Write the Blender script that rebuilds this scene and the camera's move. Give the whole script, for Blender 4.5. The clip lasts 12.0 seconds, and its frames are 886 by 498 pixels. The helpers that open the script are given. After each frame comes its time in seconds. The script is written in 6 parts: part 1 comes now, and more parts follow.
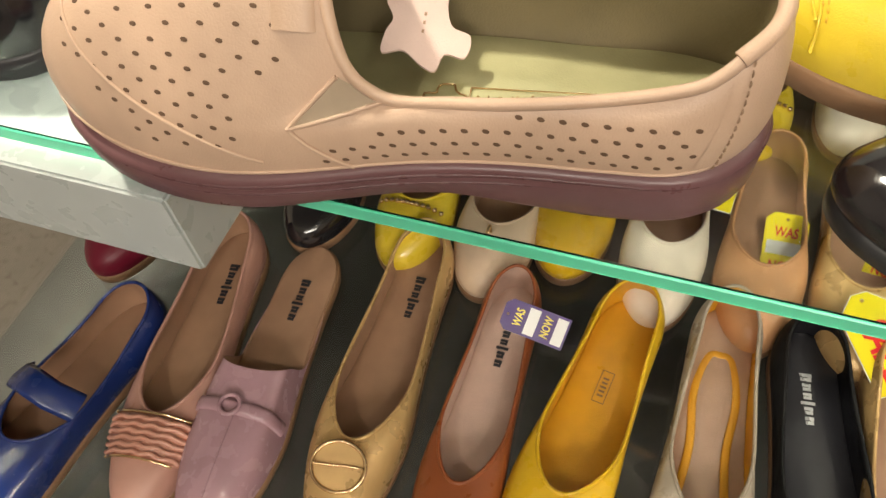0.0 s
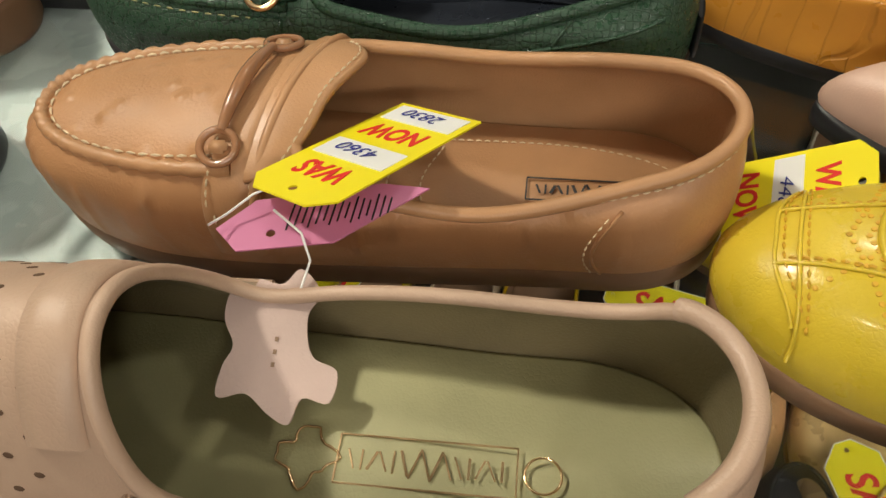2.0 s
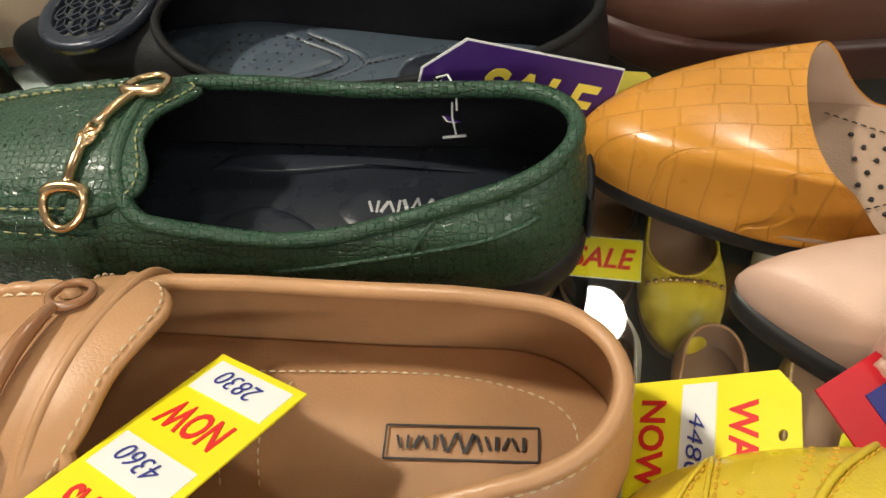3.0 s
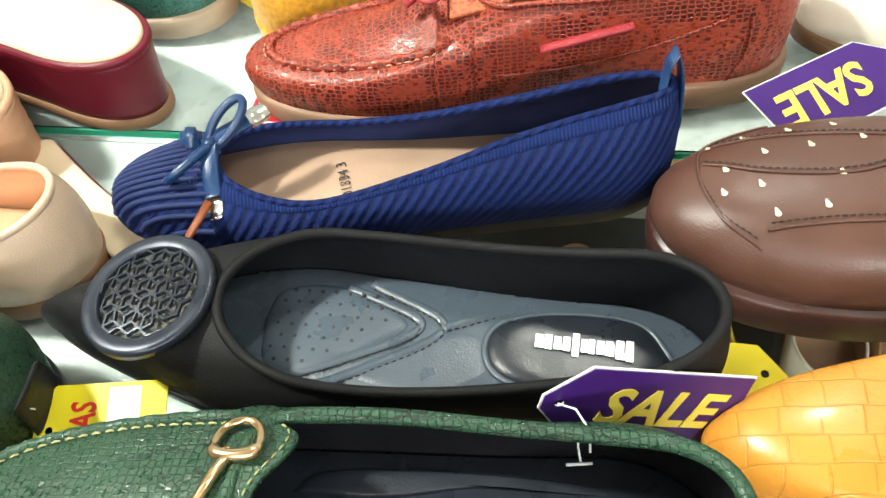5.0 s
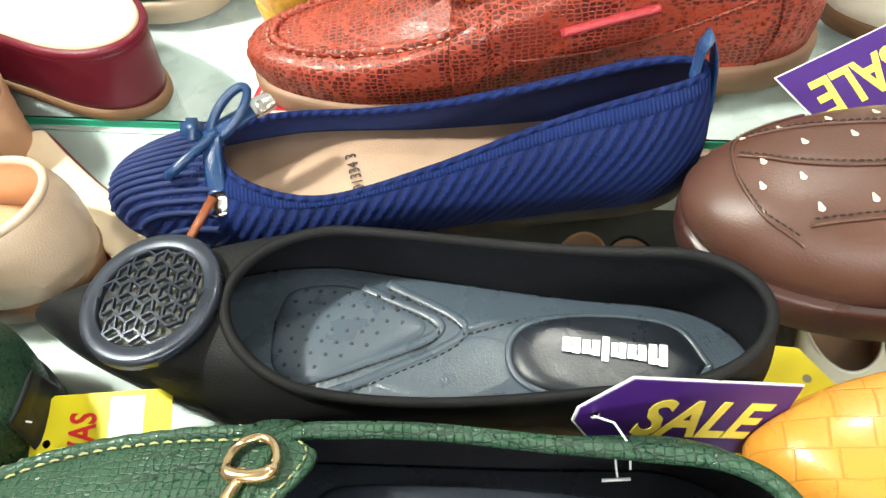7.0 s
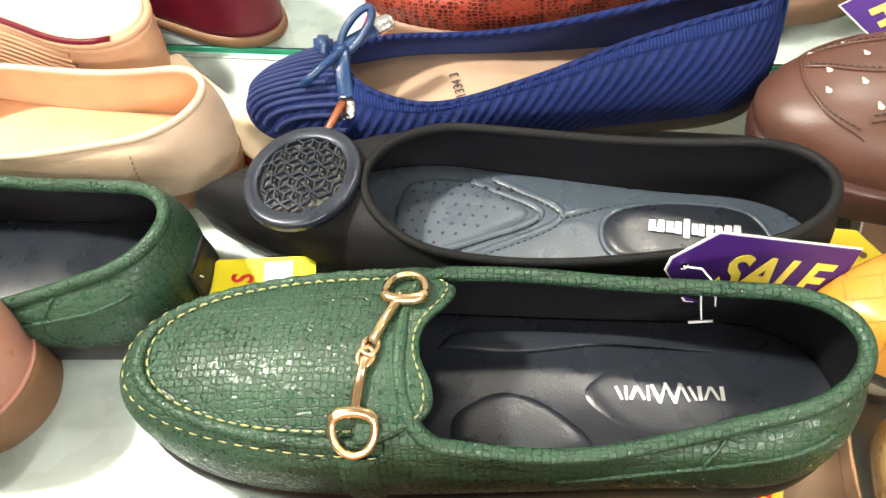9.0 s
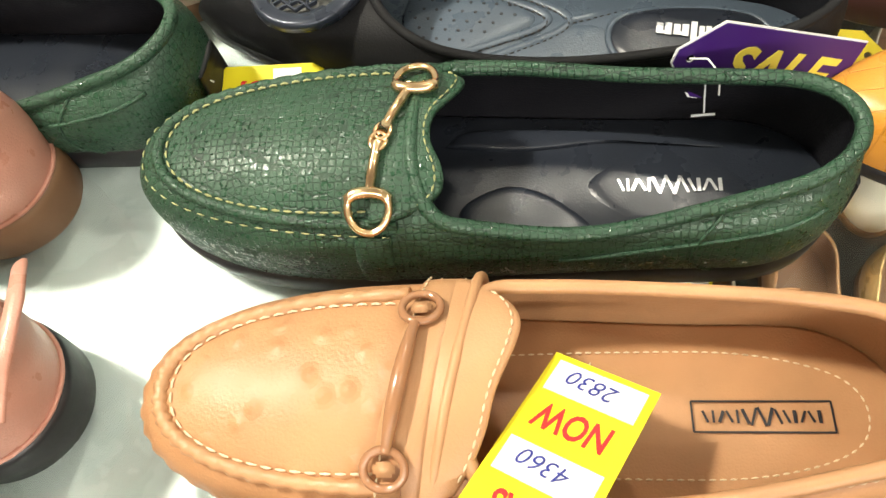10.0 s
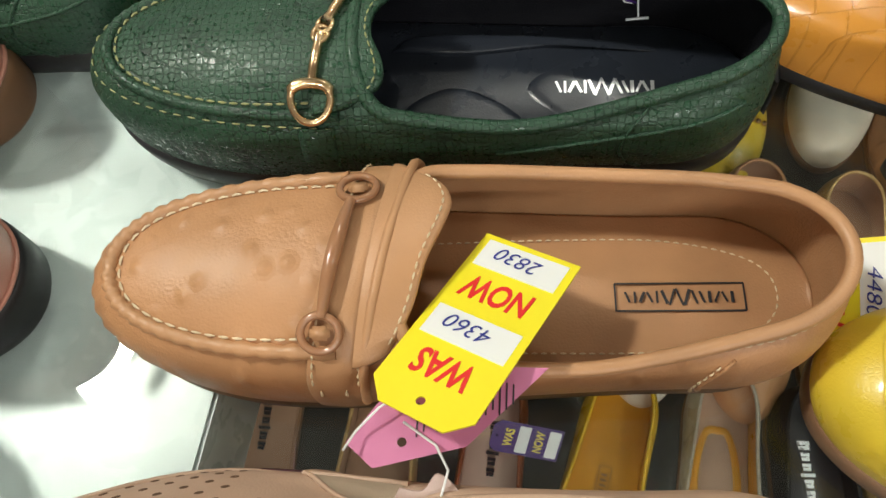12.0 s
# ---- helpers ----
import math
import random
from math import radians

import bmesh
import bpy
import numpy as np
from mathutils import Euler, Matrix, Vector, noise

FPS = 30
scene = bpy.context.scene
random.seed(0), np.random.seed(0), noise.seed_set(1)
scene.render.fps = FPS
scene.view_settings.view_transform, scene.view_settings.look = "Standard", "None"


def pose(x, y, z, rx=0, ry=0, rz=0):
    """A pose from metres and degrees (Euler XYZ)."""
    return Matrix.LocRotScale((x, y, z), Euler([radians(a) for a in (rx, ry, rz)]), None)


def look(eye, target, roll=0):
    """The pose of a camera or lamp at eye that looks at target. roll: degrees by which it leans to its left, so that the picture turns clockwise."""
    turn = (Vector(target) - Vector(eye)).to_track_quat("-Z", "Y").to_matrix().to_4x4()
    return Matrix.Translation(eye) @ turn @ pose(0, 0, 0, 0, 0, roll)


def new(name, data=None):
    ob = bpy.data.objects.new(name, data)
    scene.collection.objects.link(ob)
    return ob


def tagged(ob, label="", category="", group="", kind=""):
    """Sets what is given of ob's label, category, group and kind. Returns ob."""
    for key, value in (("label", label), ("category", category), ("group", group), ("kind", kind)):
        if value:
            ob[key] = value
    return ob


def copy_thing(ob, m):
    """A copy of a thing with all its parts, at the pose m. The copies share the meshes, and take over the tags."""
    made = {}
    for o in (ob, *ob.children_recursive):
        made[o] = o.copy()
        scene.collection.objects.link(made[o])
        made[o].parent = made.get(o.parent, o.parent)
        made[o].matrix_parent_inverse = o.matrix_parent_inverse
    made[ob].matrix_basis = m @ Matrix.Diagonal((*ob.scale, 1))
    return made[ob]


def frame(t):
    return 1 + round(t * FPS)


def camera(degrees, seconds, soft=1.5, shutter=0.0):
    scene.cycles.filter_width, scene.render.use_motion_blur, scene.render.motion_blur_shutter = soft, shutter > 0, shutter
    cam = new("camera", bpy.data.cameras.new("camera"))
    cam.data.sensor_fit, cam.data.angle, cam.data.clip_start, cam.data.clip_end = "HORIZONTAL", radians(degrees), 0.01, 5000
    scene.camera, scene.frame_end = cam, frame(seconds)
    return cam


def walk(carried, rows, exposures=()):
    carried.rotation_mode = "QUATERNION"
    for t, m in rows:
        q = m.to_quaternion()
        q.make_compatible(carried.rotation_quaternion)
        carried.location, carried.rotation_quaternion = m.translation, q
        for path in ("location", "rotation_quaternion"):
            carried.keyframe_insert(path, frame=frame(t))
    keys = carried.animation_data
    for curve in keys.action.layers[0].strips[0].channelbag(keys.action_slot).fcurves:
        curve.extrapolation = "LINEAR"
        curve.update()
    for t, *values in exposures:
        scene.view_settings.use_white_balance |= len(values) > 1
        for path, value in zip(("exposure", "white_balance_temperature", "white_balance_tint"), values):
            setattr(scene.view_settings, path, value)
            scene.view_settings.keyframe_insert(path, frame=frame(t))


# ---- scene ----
cam = camera(61.7, 12.0)
PATH = [
    (0, (0.01, -0.008, 0.221), (-0.09, 1.168, -1.394), -7.4),
    (0.5, (0.008, 0.003, 0.223), (0.02, 1.209, -1.372), -6.0),
    (1, (0.019, 0.037, 0.227), (0.036, 1.239, -1.372), -6.9),
    (1.5, (0.031, 0.081, 0.231), (-0.002, 1.275, -1.374), -7.6),
    (2, (0.048, 0.122, 0.227), (0.009, 1.309, -1.382), -6.9),
    (2.5, (0.071, 0.16, 0.226), (-0.005, 1.345, -1.383), -9.3),
    (3, (0.104, 0.207, 0.229), (0.088, 1.423, -1.358), -10.2),
    (3.5, (0.101, 0.234, 0.244), (0.172, 1.479, -1.319), -8.4),
    (3.7, (0.102, 0.252, 0.256), (0.17, 1.433, -1.357), -8.5),
    (5.3, (0.065, 0.325, 0.279), (0.193, 1.574, -1.278), -8.1),
    (5.5, (0.067, 0.329, 0.276), (0.196, 1.58, -1.279), -8.5),
    (6, (0.072, 0.335, 0.271), (0.225, 1.558, -1.304), -8.0),
    (6.5, (0.069, 0.338, 0.268), (0.218, 1.543, -1.322), -8.1),
    (7, (0.061, 0.336, 0.269), (0.183, 1.538, -1.325), -8.0),
    (7.2, (0.054, 0.333, 0.271), (0.159, 1.527, -1.33), -8.1),
    (8.8, (0.021, 0.29, 0.287), (0.071, 1.502, -1.303), -9.4),
    (9, (0.018, 0.281, 0.287), (0.049, 1.463, -1.327), -10.3),
    (9.5, (0.01, 0.263, 0.28), (0.008, 1.271, -1.447), -11.5),
    (10, (0.008, 0.251, 0.279), (-0.027, 1.15, -1.507), -13.7),
    (10.5, (0.006, 0.238, 0.278), (-0.026, 1.077, -1.537), -13.2),
    (11, (0.005, 0.231, 0.275), (-0.026, 1.016, -1.564), -12.9),
    (11.5, (0.007, 0.224, 0.278), (-0.023, 0.989, -1.57), -12.6),
    (12, (0.017, 0.22, 0.279), (0.018, 1.012, -1.557), -11.3),
]
EXPOSURES = [(0, 0.34, 6550, 10), (0.7, 0.18, 6480, 9), (1.5, -0.40, 6300, 9), (2.2, -0.60, 6300, 9), (3, -0.30, 6250, 9), (3.5, 0.18, 5980, 8), (3.7, 0.24, 5980, 8), (5.3, 0.72, 5800, 4), (7.2, 0.80, 5800, 4),
             (8.8, 0.90, 6200, 11), (9.5, 0.98, 6150, 10), (10.0, 0.52, 6250, 9), (10.5, -0.14, 5950, 8), (11, -0.68, 5850, 7), (11.5, -0.68, 5850, 7), (12, -0.44, 5850, 7)]
walk(cam, [(t, look(eye, target, roll)) for t, eye, target, roll in PATH], EXPOSURES)
from mathutils.bvhtree import BVHTree

# ---------------------------------------------------------------- world and light
world = bpy.data.worlds.new("shop_world")
scene.world = world
world.use_nodes = True
world.node_tree.nodes["Background"].inputs[0].default_value = (1.0, 0.93, 0.84, 1)
world.node_tree.nodes["Background"].inputs[1].default_value = 0.35

SLANT = radians(-20.0)          # the shelf runs aslant to the walk
EX = Vector((math.cos(SLANT), math.sin(SLANT), 0))
EY = Vector((-math.sin(SLANT), math.cos(SLANT), 0))
LOW = -0.378                    # top of the lower shelf


def shelf(x, y, z=0.0):
    """A place in the shelf's own axes: along its front edge, back from it, up."""
    return EX * x + EY * y + Vector((0, 0, z))


# ---------------------------------------------------------------- node helpers
def node(nt, kind, **put):
    n = nt.nodes.new(kind)
    for k, v in put.items():
        n.inputs[k].default_value = v
    return n


def ramp(nt, fac, stops):
    r = nt.nodes.new("ShaderNodeValToRGB")
    el = r.color_ramp.elements
    while len(el) < len(stops):
        el.new(0.5)
    for e, (p, c) in zip(el, stops):
        e.position, e.color = p, (c, c, c, 1) if isinstance(c, (int, float)) else (*c, 1)
    nt.links.new(fac, r.inputs[0])
    return r.outputs[0]


def mixc(nt, fac, a, b, mode="MIX"):
    m = nt.nodes.new("ShaderNodeMix")
    m.data_type, m.blend_type = "RGBA", mode
    for sock, v in ((m.inputs[0], fac), (m.inputs[6], a), (m.inputs[7], b)):
        if isinstance(v, bpy.types.NodeSocket):
            nt.links.new(v, sock)
        elif isinstance(v, (int, float)):
            sock.default_value = v
        else:
            sock.default_value = (*v[:3], 1)
    return m.outputs[2]


def mathn(nt, op, a, b=0.0):
    m = nt.nodes.new("ShaderNodeMath")
    m.operation = op
    for sock, v in zip(m.inputs, (a, b)):
        if isinstance(v, bpy.types.NodeSocket):
            nt.links.new(v, sock)
        else:
            sock.default_value = v
    return m.outputs[0]


def shade(c, f):
    return tuple(min(1.0, x * f) for x in c)


def material(name, color, rough=0.5, kind="leather", size=1.0, metal=0.0, bump=0.3, coat=0.0, second=None, vary=0.12, specular=0.5):
    """A surface: its colour, gloss and the relief that its kind names."""
    m = bpy.data.materials.new(name)
    m.use_nodes = True
    nt = m.node_tree
    b = nt.nodes["Principled BSDF"]
    b.inputs["Metallic"].default_value = metal
    b.inputs["Specular IOR Level"].default_value = specular
    b.inputs["Coat Weight"].default_value = coat
    b.inputs["Coat Roughness"].default_value = 0.12
    co = nt.nodes.new("ShaderNodeTexCoord")
    pos = co.outputs["Object"]

    def noise_tex(scale, detail=3.0, vec=pos):
        n = node(nt, "ShaderNodeTexNoise", Scale=scale, Detail=detail)
        nt.links.new(vec, n.inputs["Vector"])
        return n.outputs[0]

    def voronoi(scale, feature="F1", vec=pos, rand=1.0, flat=False):
        n = nt.nodes.new("ShaderNodeTexVoronoi")
        n.voronoi_dimensions = "2D" if flat else "3D"
        n.feature = feature
        n.inputs["Scale"].default_value = scale
        n.inputs["Randomness"].default_value = rand
        nt.links.new(vec, n.inputs["Vector"])
        return n.outputs[0]

    def stretch(sx, sy, sz):
        mp = nt.nodes.new("ShaderNodeMapping")
        mp.inputs["Scale"].default_value = (sx, sy, sz)
        nt.links.new(pos, mp.inputs["Vector"])
        return mp.outputs[0]

    broad = noise_tex(28.0 / size, 4)
    fine = noise_tex(900.0 / size, 2)
    tone = ramp(nt, broad, [(0.3, shade(color, 1 - vary)), (0.7, shade(color, 1 + vary))])
    height = fine
    dist = 0.0006 * size
    rgh = None
    if kind == "leather":
        cell = voronoi(650 / size, "DISTANCE_TO_EDGE")
        crack = ramp(nt, cell, [(0.0, 0.0), (0.25, 1.0)])
        height = mathn(nt, "ADD", mathn(nt, "MULTIPLY", fine, 0.5), mathn(nt, "MULTIPLY", crack, 0.5))
        wr = noise_tex(90.0, 3)
        height = mathn(nt, "ADD", height, mathn(nt, "MULTIPLY", wr, 2.0))
    elif kind == "ostrich":
        v = voronoi(72, "F1", pos, 0.9, True)
        dots = ramp(nt, v, [(0.0, 1.0), (0.10, 0.72), (0.20, 0.22), (0.32, 0.0)])
        dots = mathn(nt, "MULTIPLY", dots, ramp(nt, noise_tex(60.0, 1), [(0.42, 0.0), (0.6, 1.0)]))
        height = mathn(nt, "ADD", mathn(nt, "MULTIPLY", dots, 7.0), mathn(nt, "ADD", fine, mathn(nt, "MULTIPLY", noise_tex(90.0, 3), 1.5)))
        tone = mixc(nt, mathn(nt, "MULTIPLY", dots, 0.01), tone, shade(color, 0.75))
    elif kind == "scales":
        v = voronoi(400 / size, "DISTANCE_TO_EDGE", stretch(0.9, 0.9, 0.9), 0.38)
        gap = ramp(nt, v, [(0.02, 1.0), (0.12, 0.0)])
        patch = ramp(nt, noise_tex(22.0, 3), [(0.35, 0.45), (0.62, 1.0)])
        gap = mathn(nt, "MULTIPLY", gap, patch)
        tone = mixc(nt, gap, tone, second or shade(color, 0.25))
        glint = ramp(nt, voronoi(800, "F1"), [(0.05, 1.0), (0.2, 0.0)])
        height = mathn(nt, "ADD", mathn(nt, "SUBTRACT", mathn(nt, "MULTIPLY", fine, 0.6), gap), mathn(nt, "MULTIPLY", glint, 1.2))
        rgh = ramp(nt, noise_tex(500.0, 2), [(0.45, rough + 0.15), (0.66, max(0.12, rough - 0.33))])
    elif kind == "dots":
        v = voronoi(380 / size, "DISTANCE_TO_EDGE", stretch(0.78, 1.1, 1.15), 0.42)
        dot = ramp(nt, v, [(0.07, 0.0), (0.17, 1.0)])
        amount = ramp(nt, noise_tex(38.0, 3), [(0.34, 0.55), (0.56, 0.95)])
        dot = mathn(nt, "MULTIPLY", dot, amount)
        tone = mixc(nt, dot, tone, second or shade(color, 0.3))
        height = mathn(nt, "SUBTRACT", mathn(nt, "MULTIPLY", fine, 0.5), dot)
        rgh = ramp(nt, noise_tex(260.0, 2), [(0.4, rough + 0.15), (0.7, max(0.12, rough - 0.25))])
    elif kind == "knit":
        w = nt.nodes.new("ShaderNodeTexWave")
        w.wave_type, w.bands_direction = "BANDS", "DIAGONAL"
        w.inputs["Scale"].default_value, w.inputs["Distortion"].default_value = 110.0, 0.6
        w.inputs["Detail"].default_value = 1.0
        nt.links.new(stretch(1.0, 0.1, -0.9), w.inputs["Vector"])
        ribs = w.outputs["Fac"]
        loops = voronoi(900, "F1")
        height = mathn(nt, "ADD", mathn(nt, "MULTIPLY", ribs, 2.0), mathn(nt, "MULTIPLY", loops, 0.8))
        tone = mixc(nt, ribs, shade(color, 0.55), tone)
    elif kind == "rib":
        w = nt.nodes.new("ShaderNodeTexWave")
        w.wave_type, w.bands_direction = "BANDS", "X"
        w.inputs["Scale"].default_value, w.inputs["Distortion"].default_value = 190.0, 0.3
        nt.links.new(pos, w.inputs["Vector"])
        height = mathn(nt, "ADD", mathn(nt, "MULTIPLY", w.outputs["Fac"], 2.0), voronoi(900, "F1"))
        tone = mixc(nt, w.outputs["Fac"], shade(color, 0.6), tone)
    elif kind == "croc":
        br = nt.nodes.new("ShaderNodeTexBrick")
        br.inputs["Scale"].default_value = 50.0 / size
        br.inputs["Mortar Size"].default_value = 0.022
        br.inputs["Mortar Smooth"].default_value = 0.7
        br.inputs["Brick Width"].default_value, br.inputs["Row Height"].default_value = 0.62, 0.5
        br.offset = 0.15
        wob = noise_tex(30.0, 2)
        add = nt.nodes.new("ShaderNodeVectorMath")
        add.operation = "ADD"
        nt.links.new(pos, add.inputs[0])
        sc = nt.nodes.new("ShaderNodeVectorMath")
        sc.operation = "SCALE"
        sc.inputs[3].default_value = 0.006
        nt.links.new(wob, sc.inputs[0])
        nt.links.new(sc.outputs[0], add.inputs[1])
        nt.links.new(add.outputs[0], br.inputs["Vector"])
        gap = br.outputs["Fac"]
        height = mathn(nt, "ADD", mathn(nt, "MULTIPLY", gap, -2.0), mathn(nt, "MULTIPLY", fine, 0.3))
        tone = mixc(nt, mathn(nt, "MULTIPLY", gap, 0.18), tone, shade(color, 0.6))
    elif kind == "suede":
        nap = noise_tex(240.0, 5)
        tone = mixc(nt, ramp(nt, nap, [(0.35, 0.0), (0.7, 0.6)]), tone, shade(color, 1.9))
        height = mathn(nt, "ADD", fine, nap)
        b.inputs["Sheen Weight"].default_value = 0.25
    elif kind == "plain":
        height = mathn(nt, "ADD", mathn(nt, "MULTIPLY", fine, 0.4), broad)
    nt.links.new(tone, b.inputs["Base Color"])
    if rgh is None:
        rgh = ramp(nt, noise_tex(60.0, 4), [(0.3, max(0.03, rough - 0.08)), (0.7, min(1.0, rough + 0.1))])
    nt.links.new(rgh, b.inputs["Roughness"])
    if bump > 0:
        bp = node(nt, "ShaderNodeBump", Strength=bump, Distance=dist)
        nt.links.new(height, bp.inputs["Height"])
        nt.links.new(bp.outputs[0], b.inputs["Normal"])
    return m


def glass_material(name, tint, through_share=1.0, rough=0.02):
    m = bpy.data.materials.new(name)
    m.use_nodes = True
    b = m.node_tree.nodes["Principled BSDF"]
    b.inputs["Base Color"].default_value = (*tint, 1)
    b.inputs["Roughness"].default_value = rough
    b.inputs["IOR"].default_value = 1.5
    b.inputs["Transmission Weight"].default_value = through_share
    return m


def lamp_material(name, color, strength):
    m = bpy.data.materials.new(name)
    m.use_nodes = True
    b = m.node_tree.nodes["Principled BSDF"]
    b.inputs["Base Color"].default_value = (0.8, 0.8, 0.8, 1)
    b.inputs["Emission Color"].default_value = (*color, 1)
    b.inputs["Emission Strength"].default_value = strength
    return m


# ---------------------------------------------------------------- mesh helpers
def link(name, verts, faces, mat, parent=None, label="", smooth=True):
    me = bpy.data.meshes.new(name)
    me.from_pydata([tuple(v) for v in verts], [], faces)
    me.validate()
    if smooth:
        me.polygons.foreach_set("use_smooth", [True] * len(me.polygons))
    me.materials.append(mat)
    ob = new(name, me)
    ob.parent = parent
    if label:
        tagged(ob, label)
    return ob


def part(name, bm, mat, parent=None, label="", smooth=True):
    bmesh.ops.recalc_face_normals(bm, faces=bm.faces)
    me = bpy.data.meshes.new(name)
    bm.to_mesh(me)
    bm.free()
    if smooth:
        me.polygons.foreach_set("use_smooth", [True] * len(me.polygons))
    me.materials.append(mat)
    ob = new(name, me)
    ob.parent = parent
    if label:
        tagged(ob, label)
    return ob


def thing(name, place, turn, label, category, group="", tilt=0.0, roll=0.0):
    ob = new(name)
    ob.empty_display_size = 0.02
    ob.matrix_basis = pose(*place, roll, tilt, turn)
    return tagged(ob, label, category, group)


def curve_at(tab, s):
    """A smooth value at s through the pairs (place, value) of tab."""
    if s <= tab[0][0]:
        return tab[0][1]
    for i in range(len(tab) - 1):
        a, b = tab[i], tab[i + 1]
        if s <= b[0]:
            t = (s - a[0]) / (b[0] - a[0])
            p, n = tab[max(0, i - 1)], tab[min(len(tab) - 1, i + 2)]
            h = b[0] - a[0]
            m0 = (b[1] - p[1]) / max(1e-6, b[0] - p[0]) * h
            m1 = (n[1] - a[1]) / max(1e-6, n[0] - a[0]) * h
            return ((2 * t**3 - 3 * t**2 + 1) * a[1] + (t**3 - 2 * t**2 + t) * m0
                    + (3 * t**2 - 2 * t**3) * b[1] + (t**3 - t**2) * m1)
    return tab[-1][1]


def sweep(points, radius, sides=8, closed=False, flat=1.0, up=None):
    """Verts and faces of a round or flattened cord along points."""
    pts = [Vector(p) for p in points]
    n = len(pts)
    verts, faces = [], []
    for i, p in enumerate(pts):
        a = pts[(i - 1) % n] if closed or i else pts[0]
        b = pts[(i + 1) % n] if closed or i < n - 1 else pts[-1]
        t = (b - a).normalized() if (b - a).length > 1e-9 else Vector((1, 0, 0))
        u = (up[i] if up else Vector((0, 0, 1)))
        side = t.cross(u)
        side = side.normalized() if side.length > 1e-6 else Vector((0, 1, 0))
        upv = side.cross(t)
        r = radius[i] if isinstance(radius, (list, tuple)) else radius
        for j in range(sides):
            ang = 2 * math.pi * j / sides
            verts.append(p + side * (math.cos(ang) * r) + upv * (math.sin(ang) * r * flat))
    for i in range(n if closed else n - 1):
        k = (i + 1) % n
        for j in range(sides):
            j2 = (j + 1) % sides
            faces.append((i * sides + j, k * sides + j, k * sides + j2, i * sides + j2))
    if not closed:
        faces.append(tuple(range(sides - 1, -1, -1)))
        faces.append(tuple((n - 1) * sides + j for j in range(sides)))
    return verts, faces


def tube(name, points, radius, mat, parent, label="", sides=8, closed=False, flat=1.0, up=None):
    v, f = sweep(points, radius, sides, closed, flat, up)
    return link(name, v, f, mat, parent, label)


def box_bm(bm, size, m=Matrix.Identity(4), bevel=0.0, seg=2):
    r = bmesh.ops.create_cube(bm, size=1.0)
    vs = r["verts"]
    bmesh.ops.transform(bm, matrix=m @ Matrix.Diagonal((*size, 1)), verts=vs)
    if bevel:
        es = {e for v in vs for e in v.link_edges}
        bmesh.ops.bevel(bm, geom=list(es), offset=bevel, segments=seg, affect="EDGES", clamp_overlap=True)


def plate(name, outline, thick, mat, parent, label="", bow=0.0, hole=None):
    """A thin card in the xy plane with that outline, lifted by bow towards its far end."""
    bm = bmesh.new()
    vs = [bm.verts.new((x, y, 0)) for x, y in outline]
    f = bm.faces.new(vs)
    if hole:
        bmesh.ops.delete(bm, geom=[f], context="FACES_ONLY")
        hx, hy, hr = hole
        ring = [bm.verts.new((hx + hr * math.cos(a * math.pi / 6), hy + hr * math.sin(a * math.pi / 6), 0)) for a in range(12)]
        edges = [bm.edges.new((ring[i], ring[(i + 1) % 12])) for i in range(12)]
        edges += [bm.edges.get((vs[i], vs[(i + 1) % len(vs)])) for i in range(len(vs))]
        bmesh.ops.triangle_fill(bm, use_beauty=True, use_dissolve=False, edges=edges)
    r = bmesh.ops.extrude_face_region(bm, geom=bm.faces[:])
    bmesh.ops.translate(bm, vec=(0, 0, -thick), verts=[g for g in r["geom"] if isinstance(g, bmesh.types.BMVert)])
    return part(name, bm, mat, parent, label, smooth=False)


def words(text, height, mat, parent, m, name="lettering", slant=0.0, thick=0.0001, wide=1.0, weight=0.0):
    """Flat letters, centred at the pose m of the parent."""
    cu = bpy.data.curves.new(name, "FONT")
    cu.body, cu.size, cu.shear = text, height * 1.38, slant
    cu.align_x, cu.align_y = "CENTER", "CENTER"
    cu.extrude, cu.offset, cu.resolution_u = thick, weight, 3
    ob = new(name + "_source", cu)
    bpy.context.view_layer.update()
    me = bpy.data.meshes.new_from_object(ob.evaluated_get(bpy.context.evaluated_depsgraph_get()))
    bpy.data.objects.remove(ob)
    bpy.data.curves.remove(cu)
    me.transform(m @ Matrix.Diagonal((wide, 1, 1, 1)))
    me.materials.clear()
    me.materials.append(mat)
    out = new(name, me)
    out.parent = parent
    return out


# ---------------------------------------------------------------- the shoe builder
FLAT_TOE = [(0, 0), (-0.03, 0.26), (0.03, 0.52), (0.18, 0.74), (0.45, 0.89), (0.74, 0.97), (1, 1)]
MOC_TOE = [(0, 0), (-0.02, 0.28), (-0.01, 0.55), (0.06, 0.74), (0.24, 0.86), (0.62, 0.96), (1, 1)]
SIDE = [(0, 0), (-0.1, 0.2), (-0.1, 0.42), (0.05, 0.62), (0.3, 0.8), (0.64, 0.93), (1, 1)]


def profile(tab, v):
    k = v * (len(tab) - 1)
    w = curve_at([(i, p[0]) for i, p in enumerate(tab)], k)
    h = curve_at([(i, p[1]) for i, p in enumerate(tab)], k)
    return w, h


